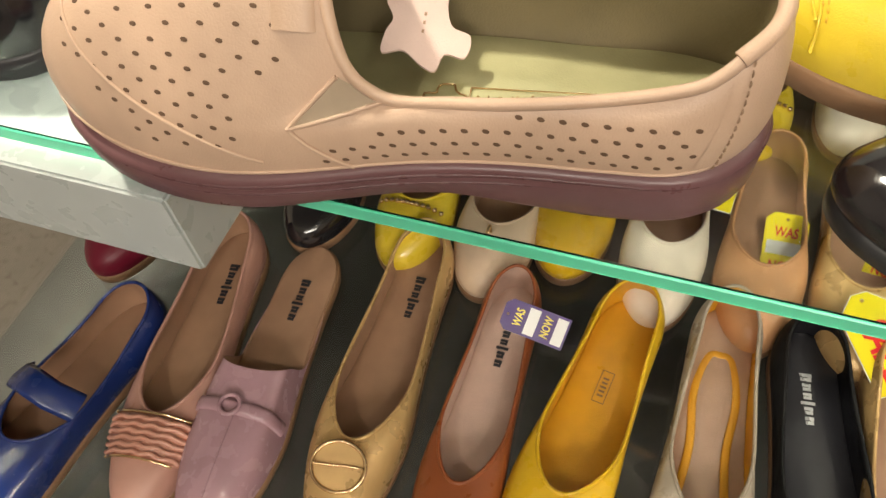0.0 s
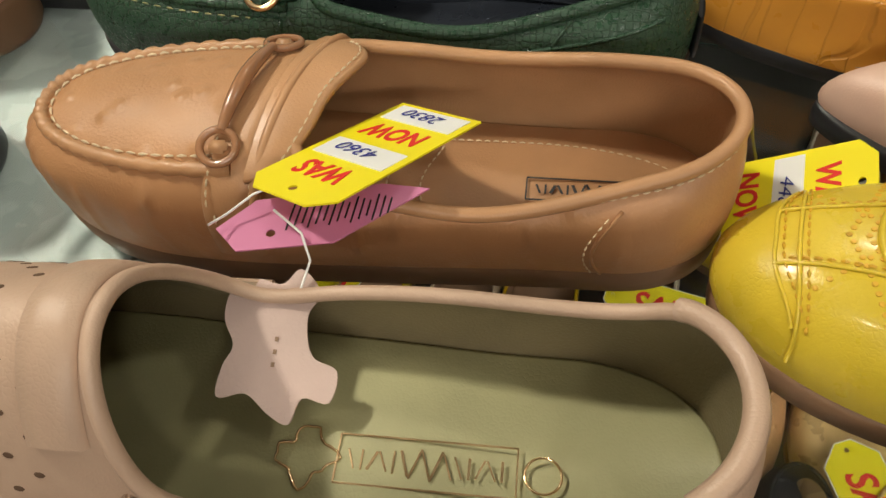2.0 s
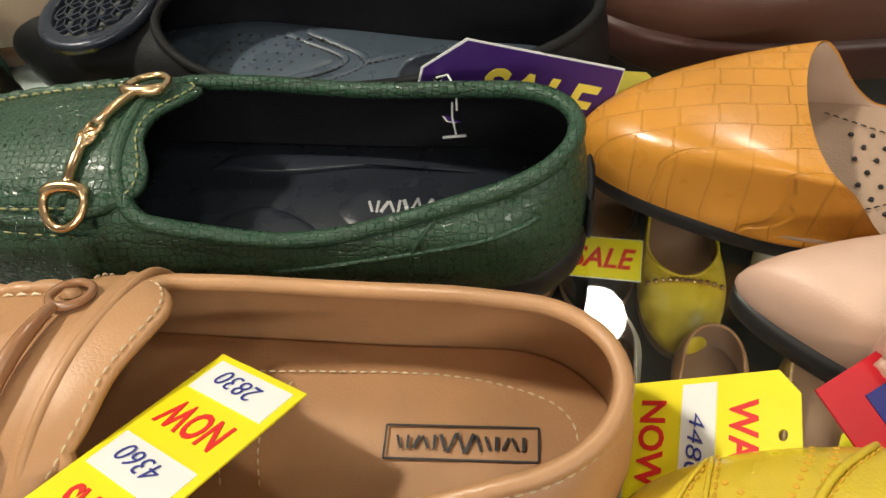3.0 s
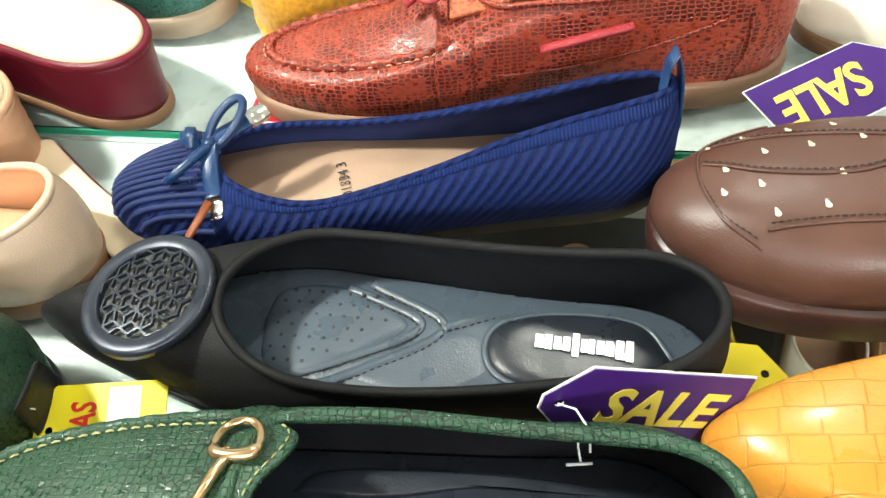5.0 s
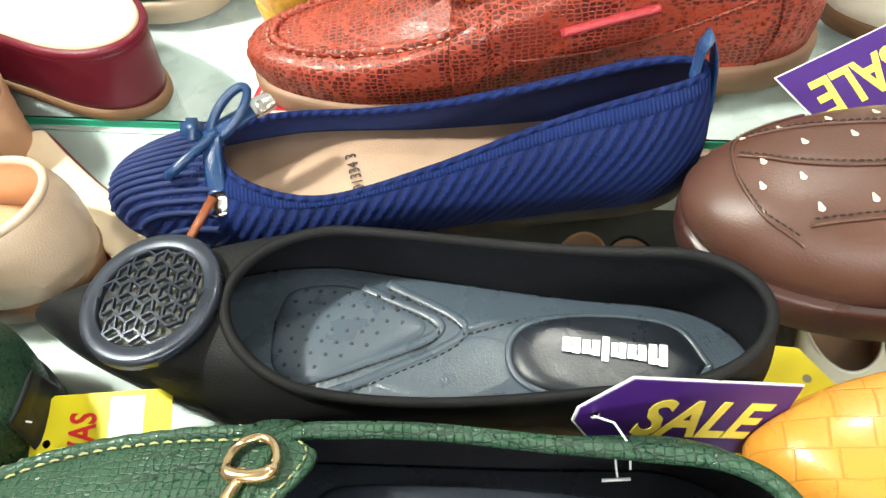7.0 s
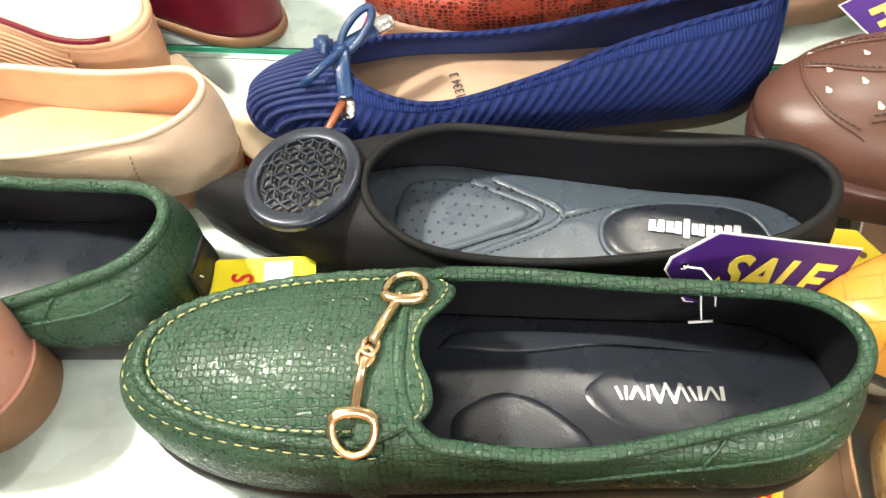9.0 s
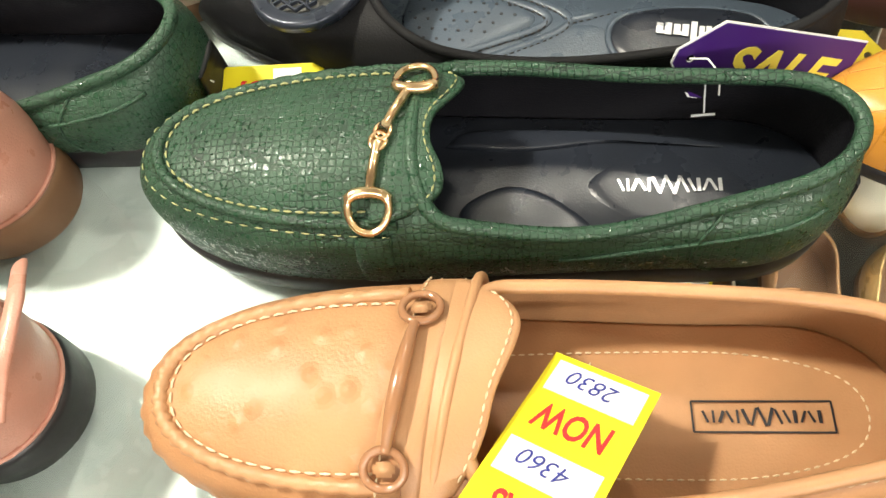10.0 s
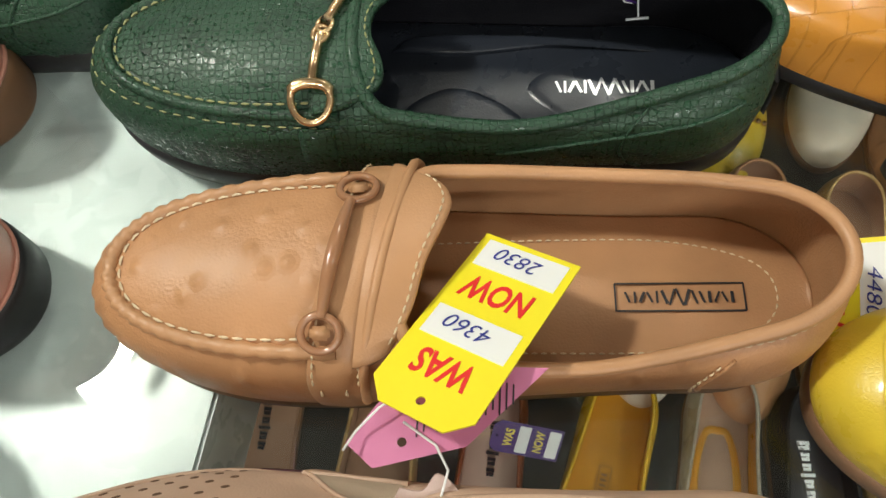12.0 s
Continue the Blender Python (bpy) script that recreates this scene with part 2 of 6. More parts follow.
class Last:
    """The form of a shoe: toe at x = 0, heel at x = length, +y its far side, z = 0 the shelf."""

    def __init__(self, length, half, base, rim_z, rim_half, throat, back=0.985, toe_round=0.16, toe_power=2.0,
                 heel_round=0.16, rim_round=0.30, rim_power=2.0, bend=0.0, toe=FLAT_TOE, side=SIDE, bulge=0.003, lean=0.0, near_drop=0.0, pucker=0.0, crown=0.0):
        self.length, self.half, self.base, self.rim_z, self.rim_half = length, half, base, rim_z, rim_half
        self.throat, self.back, self.toe_round, self.toe_power = throat, back, toe_round, toe_power
        self.heel_round, self.rim_round, self.rim_power = heel_round, rim_round, rim_power
        self.bend, self.toe, self.side, self.bulge, self.lean, self.near_drop = bend, toe, side, bulge, lean, near_drop
        self.pucker, self.crown = pucker, crown

    def middle(self, s):
        return self.bend * math.sin(math.pi * min(1, max(0, s))) + self.lean * (1 - s) ** 2

    def width(self, s):
        w = curve_at(self.half, s)
        if s < self.toe_round:
            w *= (1 - (1 - max(0, s) / self.toe_round) ** self.toe_power) ** (1 / self.toe_power)
        if s > 1 - self.heel_round:
            w *= max(0, 1 - (1 - (1 - s) / self.heel_round) ** 2.2) ** 0.5
        return w

    def station(self, u):
        k = u * 2 if u <= 0.5 else (1 - u) * 2
        return (1 - math.cos(math.pi * k)) / 2, (1 if u <= 0.5 else -1)

    def bottom(self, u):
        s, side = self.station(u)
        return Vector((self.length * s, side * self.width(s) + self.middle(s), curve_at(self.base, s)))

    def rim(self, u):
        s, side = self.station(u)
        st = s + self.throat * (1 - s) ** 2 - (1 - self.back) * s ** 2
        t = (st - self.throat) / (self.back - self.throat)
        w = curve_at(self.rim_half, t)
        if t < self.rim_round:
            w *= (1 - (1 - max(0, t) / self.rim_round) ** self.rim_power) ** (1 / self.rim_power)
        if t > 0.82:
            w *= max(0, 1 - ((t - 0.82) / 0.18) ** 2.2) ** 0.5
        z = curve_at(self.rim_z, t)
        if self.crown and t < self.rim_round:
            z += self.crown * (1 - (w / max(1e-6, curve_at(self.rim_half, t))) ** 2)
        if side < 0:
            z -= self.near_drop * math.sin(math.pi * min(1, max(0, t)))
        return Vector((self.length * st, side * w + self.middle(st), z))

    def at(self, u, v):
        u %= 1.0
        s, side = self.station(u)
        a, b = self.bottom(u), self.rim(u)
        m = min(1, max(0, (s - 0.06) / 0.5))
        m = m * m * (3 - 2 * m)
        w0, h0 = profile(self.toe, v)
        w1, h1 = profile(self.side, v)
        w, h = w0 + (w1 - w0) * m, h0 + (h1 - h0) * m
        p = a.lerp(b, w)
        p.z = a.z + (b.z - a.z) * h
        p.y += side * self.bulge * math.sin(math.pi * min(1, v * 1.1)) * m
        if self.pucker and v < 0.5:
            q = self.pucker * math.sin(u * 2 * math.pi * 52) * math.sin(math.pi * v / 0.5) * (1 - m)
            d = Vector((a.x - b.x, a.y - b.y, 0))
            p += d.normalized() * q if d.length > 1e-6 else d
        return p

    def normal(self, u, v, e=0.004):
        v = min(0.99, max(0.01, v))
        du = self.at(u + e, v) - self.at(u - e, v)
        dv = self.at(u, min(1, v + e)) - self.at(u, max(0, v - e))
        n = dv.cross(du)
        n = n.normalized() if n.length > 1e-12 else Vector((0, 0, 1))
        c = Vector((self.length * 0.5, 0, 0.0))
        if n.dot(self.at(u, v) - c) < 0:
            n = -n
        return n

    def on(self, u, v, lift=0.0):
        return self.at(u, v) + self.normal(u, v) * lift


NU, NV = 176, 16
SKINS = {}


def grid(last, nu=NU, nv=NV):
    """The upper's net of points, and the outward normal at each."""
    p = [[last.at(i / nu, j / nv) for j in range(nv + 1)] for i in range(nu)]
    c = Vector((last.length * 0.5, 0, 0))
    n = []
    for i in range(nu):
        col = []
        for j in range(nv + 1):
            du = p[(i + 1) % nu][j] - p[i - 1][j]
            dv = p[i][min(nv, j + 1)] - p[i][max(0, j - 1)]
            q = dv.cross(du)
            q = q.normalized() if q.length > 1e-14 else Vector((0, 0, 1))
            col.append(-q if q.dot(p[i][j] - c) < 0 else q)
        n.append(col)
    return p, n


def grid_faces(nu, nv, flip=False):
    out = []
    for i in range(nu):
        k = (i + 1) % nu
        for j in range(nv):
            q = (i * (nv + 1) + j, i * (nv + 1) + j + 1, k * (nv + 1) + j + 1, k * (nv + 1) + j)
            out.append(q[::-1] if flip else q)
    return out


def slab(last, name, mat, parent, top, low, out=0.0, rows=((0, 0), (0.25, 1), (0.75, 1), (1, 0)), label="", nu=96, lip=0.0015, span=(0.0, 1.0), cup=0.0):
    """A sole, footbed or heel: the last's outline, grown by out, between the heights low(s) and top(s)."""
    verts, faces = [], []
    half = nu // 2
    ss = [span[0] + (span[1] - span[0]) * (1 - math.cos(math.pi * k / half)) / 2 for k in range(half + 1)]
    nr = len(rows)

    def ring(s, side):
        s0 = min(1, max(0, s))
        w = last.width(s0)
        for f, o in rows:
            z0, z1 = low(s), top(s)
            end = 0.0
            if s <= 0.0001:
                end = -1
            elif s >= 0.9999:
                end = 1
            d = out + o * lip
            yield Vector((last.length * s + (2 * s - 1) * d, side * (max(w, 0.0) + d * math.sqrt(max(0, 1 - (2 * s - 1) ** 8))) + last.middle(s), z0 + (z1 - z0) * f))

    loop = [(s, 1) for s in ss] + [(s, -1) for s in ss[-2:0:-1]]
    n = len(loop)
    for s, side in loop:
        verts.extend(ring(s, side))
    for i in range(n):
        k = (i + 1) % n
        for j in range(nr - 1):
            faces.append((i * nr + j, k * nr + j, k * nr + j + 1, i * nr + j + 1))
    for j in (0, nr - 1):
        mid = []
        for a in range(half + 1):
            if a in (0, half):
                mid.append(a * nr + j)
            else:
                p, q = verts[a * nr + j], verts[(n - a) * nr + j]
                verts.append((p + q) / 2 - (Vector((0, 0, cup)) if j else Vector()))
                mid.append(len(verts) - 1)
        for a in range(half):
            b = a + 1
            for sgn in (1, -1):
                ia = a if sgn > 0 else (n - a) % n
                ib = b if sgn > 0 else (n - b) % n
                quad = [ia * nr + j, ib * nr + j, mid[b], mid[a]]
                quad = list(dict.fromkeys(quad))
                if len(quad) >= 3:
                    faces.append(tuple(quad))
    bm = bmesh.new()
    bv = [bm.verts.new(v) for v in verts]
    for f in faces:
        try:
            bm.faces.new([bv[i] for i in f])
        except ValueError:
            pass
    ob = part(name, bm, mat, parent, label)
    return ob


def stitches(name, pts, normals, mat, parent, gap=0.0035, long=0.0024, thick=0.0005, label=""):
    """Separate stitches lying along a line on the leather."""
    verts, faces = [], []
    run, i = 0.0, 0
    total = [0.0]
    for a, b in zip(pts, pts[1:]):
        total.append(total[-1] + (b - a).length)
    d = gap / 2
    while d + long < total[-1]:
        ends = []
        for q in (d, d + long):
            while i < len(total) - 2 and total[i + 1] < q:
                i += 1
            f = (q - total[i]) / max(1e-9, total[i + 1] - total[i])
            ends.append((pts[i].lerp(pts[i + 1], f), normals[i]))
        (p, nn), (q2, n2) = ends
        t = (q2 - p).normalized()
        sd = t.cross(nn).normalized() * thick
        base = len(verts)
        mid = (p + q2) / 2 + nn * thick * 0.5
        for c, w in ((p, 0.5), (mid, 1.0), (q2, 0.5)):
            verts += [c - sd * w, c + nn * thick * w, c + sd * w, c - nn * thick]
        for k in (0, 4):
            for j in range(4):
                faces.append((base + k + j, base + k + (j + 1) % 4, base + k + 4 + (j + 1) % 4, base + k + 4 + j))
        faces.append((base, base + 1, base + 2, base + 3))
        faces.append((base + 11, base + 10, base + 9, base + 8))
        d += gap
    return link(name, verts, faces, mat, parent, label, smooth=False)


def line_on(last, us, vs, lift=0.0004, n=60):
    """Points and normals along a line over the upper, given as pairs (place, u) and (place, v)."""
    pts, nor = [], []
    for i in range(n + 1):
        k = i / n
        u, v = curve_at(us, k), curve_at(vs, k)
        pts.append(last.on(u, v, lift))
        nor.append(last.normal(u, v))
    return pts, nor


def build_shoe(name, place, turn, last, upper, lining, insole, sole, label, sole_low, flange=0.002, bind=None, bind_r=0.0016,
               insole_up=0.0062, lift=0.0, group="shoes on display", tilt=0.0, roll=0.0, welt=0.003, footbed_cup=0.001, heel=None, open_from=None):
    """Upper, lining, footbed, sole and topline binding of one shoe on one last."""
    ob = thing(name, place, turn, label, "shoe", group, tilt, roll)
    g, nor = grid(last)
    nv = NV
    link("upper", [p for col in g for p in col], grid_faces(NU, nv), upper, ob)
    g2 = [[p - n * 0.0016 for p, n in zip(col, cn)] for col, cn in zip(g, nor)]
    for col, c2 in zip(g, g2):
        c2[-1] = col[-1] + Vector((0, 0, -0.0008))
    SKINS[ob.name] = (BVHTree.FromPolygons([p for col in g for p in col], grid_faces(NU, nv)), last)
    link("lining", [p for col in g2 for p in col], grid_faces(NU, nv, True), lining, ob)
    slab(last, "footbed", insole, ob, lambda s: curve_at(last.base, s) + insole_up, lambda s: curve_at(last.base, s) + 0.0005, -0.0022, cup=footbed_cup)
    slab(last, "sole", sole, ob, lambda s: curve_at(last.base, s) + welt, sole_low, flange, rows=((0, -0.5), (0.12, 0.6), (0.55, 1), (0.85, 1), (1, 0.2)))
    if bind:
        pts = [last.rim(i / 96) for i in range(96)]
        tube("topline_binding", pts, bind_r, bind, ob, closed=True, sides=8)
    return ob


def level(h):
    return lambda s: h


def lowline(*tab):
    return lambda s: curve_at(tab, s)

# ---------------------------------------------------------------- materials
M = {
    "white_board": material("white_board", (0.43, 0.465, 0.46), 0.28, "plain", bump=0.05, vary=0.03),
    "wall_paint": material("wall_paint", (0.42, 0.37, 0.32), 0.7, "plain", bump=0.1, vary=0.04),
    "ceiling_paint": material("ceiling_paint", (0.80, 0.78, 0.74), 0.8, "plain", bump=0.1, vary=0.03),
    "floor_tile": material("floor_tile", (0.16, 0.13, 0.11), 0.3, "plain", bump=0.05),
    "dark_board": material("dark_board", (0.05, 0.045, 0.04), 0.5, "plain", bump=0.1),
    "glass": glass_material("shelf_glass", (0.93, 0.985, 0.96)),
    "glass_edge": glass_material("glass_edge", (0.18, 0.74, 0.53), 0.55, 0.2),
    "lamp": lamp_material("lamp_face", (1.0, 0.88, 0.72), 20.0),
    "chrome": material("chrome", (0.75, 0.74, 0.72), 0.15, "plain", metal=1.0, bump=0.0),
    "gold": material("gold", (0.85, 0.62, 0.36), 0.18, "plain", metal=1.0, bump=0.05),
    "black_rubber": material("black_rubber", (0.018, 0.018, 0.02), 0.45, "plain", bump=0.2),
    "brown_rubber": material("brown_rubber", (0.22, 0.12, 0.06), 0.5, "plain", bump=0.2),
    "thread_cream": material("thread_cream", (0.75, 0.62, 0.42), 0.7, "plain", bump=0.0),
    "thread_dark": material("thread_dark", (0.03, 0.025, 0.02), 0.7, "plain", bump=0.0),
    "card_yellow": material("card_yellow", (0.93, 0.80, 0.01), 0.4, "plain", bump=0.03, vary=0.03),
    "card_purple": material("card_purple", (0.045, 0.008, 0.15), 0.4, "plain", bump=0.03, vary=0.06),
    "card_pink": material("card_pink", (0.58, 0.19, 0.35), 0.5, "plain", bump=0.03, vary=0.05),
    "card_white": material("card_white", (0.85, 0.85, 0.84), 0.5, "plain", bump=0.02, vary=0.02),
    "card_red": material("card_red", (0.65, 0.015, 0.03), 0.4, "plain", bump=0.03, vary=0.05),
    "ink_red": material("ink_red", (0.75, 0.02, 0.02), 0.5, "plain", bump=0.0, vary=0.02),
    "ink_blue": material("ink_blue", (0.03, 0.04, 0.28), 0.5, "plain", bump=0.0),
    "ink_black": material("ink_black", (0.02, 0.02, 0.025), 0.5, "plain", bump=0.0),
    "ink_yellow": material("ink_yellow", (0.92, 0.75, 0.10), 0.5, "plain", bump=0.0),
    "ink_silver": material("ink_silver", (0.75, 0.76, 0.78), 0.3, "plain", metal=0.6, bump=0.0),
    "plastic_clear": material("plastic_clear", (0.75, 0.78, 0.8), 0.25, "plain", bump=0.0),
}


def leather(name, color, rough=0.42, **kw):
    M[name] = material(name, color, rough, kw.pop("kind", "leather"), **kw)
    return M[name]


# ---------------------------------------------------------------- the display and the shop round it
SHELF_L, SHELF_R, SHELF_F, SHELF_B = -0.75, 0.85, 0.152, 0.605


def board(name, x0, x1, y0, y1, z0, z1, mat, bevel=0.0, label="", kind="structure", category=""):
    bm = bmesh.new()
    m = Matrix.Rotation(SLANT, 4, "Z") @ Matrix.Translation(((x0 + x1) / 2, (y0 + y1) / 2, (z0 + z1) / 2))
    box_bm(bm, (x1 - x0, y1 - y0, z1 - z0), m, bevel)
    return tagged(part(name, bm, mat, None, smooth=False), label or name.replace("_", " "), category, kind=kind)


def glass_shelf(name, x0, x1, y0, y1, z, thick, label):
    top = tagged(board(name, x0, x1, y0 + 0.0015, y1 - 0.0015, z - thick, z, M["glass"]), label, "shelf", kind="")
    top["kind"] = "structure"
    top.visible_shadow = False
    for y in (y0, y1):
        bm = bmesh.new()
        s = 0.0006 if y == y0 else -0.0006
        m = Matrix.Rotation(SLANT, 4, "Z") @ Matrix.Translation(((x0 + x1) / 2, y + s, z - thick / 2))
        box_bm(bm, (x1 - x0, 0.0014, thick - 0.001), m, 0.0004, 1)
        e = part("glass_edge", bm, M["glass_edge"], top, "green polished glass edge", smooth=False)
        e.visible_shadow = False
    return top


glass_shelf("glass_shelf", SHELF_L, SHELF_R, SHELF_F, SHELF_B, 0.0, 0.008, "clear glass display shelf with green edges")
glass_shelf("glass_shelf", SHELF_L, SHELF_R, SHELF_B + 0.004, 0.93, 0.0, 0.008, "clear glass rear shelf with green edge")
glass_shelf("glass_shelf", SHELF_L, SHELF_R, 0.04, 0.915, LOW, 0.008, "clear glass lower display shelf")
board("white_shelf_box", SHELF_L, -0.180, 0.140, 0.606, -0.062, -0.0095, M["white_board"], 0.0015, "white box under the glass shelf", category="box")
board("rear_ledge", SHELF_L, SHELF_R, 0.612, 0.93, -0.062, -0.0095, M["white_board"], 0.0015, "white ledge under the rear glass", category="ledge")
board("back_panel", SHELF_L - 0.3, SHELF_R + 0.3, 0.935, 0.96, -1.1, 0.55, M["white_board"], 0.001, "white back panel of the display")
# Dark boards added so the space under the glass reads dark.
board("lower_back_panel", SHELF_L, SHELF_R, 0.918, 0.932, -1.1, -0.064, M["dark_board"], 0.001, "dark panel behind the lower shelf")
board("base_cabinet_top", SHELF_L, SHELF_R, 0.02, 0.915, -0.62, -0.59, M["dark_board"], 0.002, "dark board added below the shelves")
for bx in (-0.62, 0.72):
    board("shelf_bracket", bx, bx + 0.02, 0.2, 0.60, -0.03, -0.0095, M["chrome"], 0.001, "chrome bracket under the glass", category="bracket")
# Unseen floor, ceiling and walls, added to enclose and bounce the light.
board("floor", -2.6, 2.6, -3.0, 2.4, -1.15, -1.1, M["floor_tile"])
board("ceiling", -2.6, 2.6, -3.0, 2.4, 1.75, 1.80, M["ceiling_paint"])
board("wall_back", -2.6, 2.6, 2.4, 2.5, -1.1, 1.75, M["wall_paint"])
board("wall_front", -2.6, 2.6, -3.1, -3.0, -1.1, 1.75, M["wall_paint"])
board("wall_left", -2.7, -2.6, -3.0, 2.4, -1.1, 1.75, M["wall_paint"])
board("wall_right", 2.6, 2.7, -3.0, 2.4, -1.1, 1.75, M["wall_paint"])

# recessed ceiling downlights; the one over the far left of the shelf is the nearest
# The first two follow reflections in the glass; the last three are unseen additions.
DOWNLIGHTS = [(-0.98, 0.92, 26), (0.50, 1.36, 5), (1.35, 0.1, 4), (-0.9, -0.9, 4), (0.8, -1.2, 4)]
for x, y, power in DOWNLIGHTS:
    ld = bpy.data.lights.new("downlight", "AREA")
    ld.shape, ld.size, ld.energy, ld.color = "DISK", 0.2, power * 2.2, (1.0, 0.92, 0.74)
    lo = new("downlight_lamp", ld)
    lo.matrix_basis = look((x, y, 1.735), (x * 0.55, 0.36 + (y - 0.36) * 0.55, 0.0))
    bm = bmesh.new()
    bmesh.ops.create_cone(bm, cap_ends=False, segments=32, radius1=0.085, radius2=0.065, depth=0.012)
    t = thing("downlight", (x, y, 1.743), 0, "round recessed ceiling downlight", "lamp", "ceiling downlights")
    part("trim_ring", bm, M["chrome"], t)
    bm = bmesh.new()
    bmesh.ops.create_circle(bm, cap_ends=True, segments=24, radius=0.05, matrix=Matrix.Translation((0, 0, 0.005)))
    part("lens", bm, M["lamp"], t)
# a long unseen fill lamp under the ceiling behind the camera, added to brighten fronts
ld = bpy.data.lights.new("fill_light", "AREA")
ld.shape, ld.size, ld.size_y, ld.energy, ld.color = "RECTANGLE", 2.4, 0.6, 95, (1.0, 0.93, 0.82)
lo = new("panel_lamp", ld)
lo.matrix_basis = look((0.1, -2.5, 1.74), (0.1, -0.6, 0.0))

# ---------------------------------------------------------------- shoes: lasts and colours
def moc_last(L, w=0.039, rim=0.050, heel=0.058, throat=0.47, base=0.011, **kw):
    d = dict(half=[(0, w * 0.86), (0.15, w * 0.95), (0.32, w), (0.55, w * 0.84), (0.75, w * 0.78), (1, w * 0.8)],
             base=[(0, base + 0.003), (0.25, base), (1, base + 0.002)],
             rim_z=[(0, rim + 0.008), (0.15, rim + 0.002), (0.45, rim - 0.004), (0.75, rim + 0.003), (1, heel)],
             rim_half=[(0, w * 0.72), (0.4, w * 0.76), (0.8, w * 0.66), (1, w * 0.62)], throat=throat, toe_round=0.26, toe_power=2.3, toe=MOC_TOE)
    d.update(kw)
    return Last(L, **d)


def flat_last(L, w=0.037, rim=0.042, heel=0.055, throat=0.33, base=0.008, **kw):
    d = dict(half=[(0, w * 0.8), (0.15, w * 0.88), (0.32, w), (0.55, w * 0.82), (0.78, w * 0.74), (1, w * 0.76)],
             base=[(0, base + 0.002), (0.25, base), (1, base + 0.003)],
             rim_z=[(0, rim + 0.002), (0.3, rim - 0.004), (0.6, rim - 0.002), (1, heel)],
             rim_half=[(0, w * 0.78), (0.3, w * 0.85), (0.75, w * 0.66), (1, w * 0.6)], throat=throat, toe_round=0.22)
    d.update(kw)
    return Last(L, **d)


black_lining = leather("black_lining", (0.009, 0.009, 0.012), 0.5, specular=0.25)
tan_lining = leather("tan_lining", (0.42, 0.23, 0.11), 0.5)
peach_insole = leather("peach_insole", (0.62, 0.38, 0.24), 0.5)
beige_insole = leather("beige_insole", (0.44, 0.30, 0.215), 0.5)


# beige perforated slip-on
def beige_slip_on():
    up = leather("beige_leather", (0.52, 0.36, 0.26), 0.45, bump=0.16)
    lin = leather("olive_lining", (0.20, 0.16, 0.085), 0.55)
    ins = leather("olive_footbed", (0.42, 0.40, 0.22), 0.5, bump=0.15)
    so = material("plum_rubber", (0.13, 0.06, 0.065), 0.35, "plain", bump=0.15)
    last = moc_last(0.270, 0.041, throat=0.45, toe=FLAT_TOE, rim_round=0.09, rim_power=2.6, crown=0.028,
                    rim_z=[(0, 0.064), (0.05, 0.060), (0.14, 0.0525), (0.3, 0.0555), (0.5, 0.058), (0.74, 0.060), (0.85, 0.063), (0.92, 0.070), (1, 0.073)], near_drop=0.006)
    last.base = [(0, 0.021), (0.12, 0.017), (0.28, 0.015), (0.42, 0.018), (0.55, 0.022), (0.66, 0.023), (0.8, 0.021), (0.92, 0.021), (1, 0.025)]
    ob = build_shoe("slip_on_shoe", (-0.152, 0.236, 0), -10.5, last, up, lin, ins, so, "beige perforated leather slip-on shoe with plum rubber sole",
                    lowline((0, 0.012), (0.12, 0.003), (0.3, 0.0), (0.45, 0.006), (0.58, 0.0095), (0.7, 0.004), (0.8, 0.0), (0.94, 0.0005), (1, 0.005)), 0.0025, bind=up, bind_r=0.0022)
    return ob, last


def tan_moccasin():
    up = leather("tan_leather", (0.50, 0.26, 0.12), 0.42, kind="ostrich", bump=0.35)
    ins = leather("tan_footbed", (0.47, 0.25, 0.12), 0.45, bump=0.15)
    last = moc_last(0.2565, 0.0385, rim=0.053, base=0.011, near_drop=0.009, throat=0.425, pucker=0.0008, rim_round=0.11, rim_power=2.5, crown=0.0085, half=[(0, 0.0385 * 0.86), (0.15, 0.0385 * 0.95), (0.32, 0.0385), (0.55, 0.0385 * 0.93), (0.75, 0.0385 * 0.86), (1, 0.0385 * 0.84)],
                    rim_half=[(0, 0.0335), (0.4, 0.0335), (0.65, 0.0290), (0.85, 0.0235), (1, 0.021)], rim_z=[(0, 0.053 + 0.001), (0.2, 0.053 - 0.001), (0.45, 0.053 - 0.003), (0.75, 0.053 + 0.003), (1, 0.059)])
    ob = build_shoe("moccasin", (-0.1062, 0.3383, 0), -11.6, last, up, tan_lining, ins, M["brown_rubber"], "tan ostrich-grain leather moccasin with cream stitching",
                    lowline((0, 0.006), (0.15, 0.0), (1, 0.0)), -0.001, bind=leather("tan_binding", (0.50, 0.27, 0.13), 0.4, bump=0.14), bind_r=0.0026)
    return ob, last


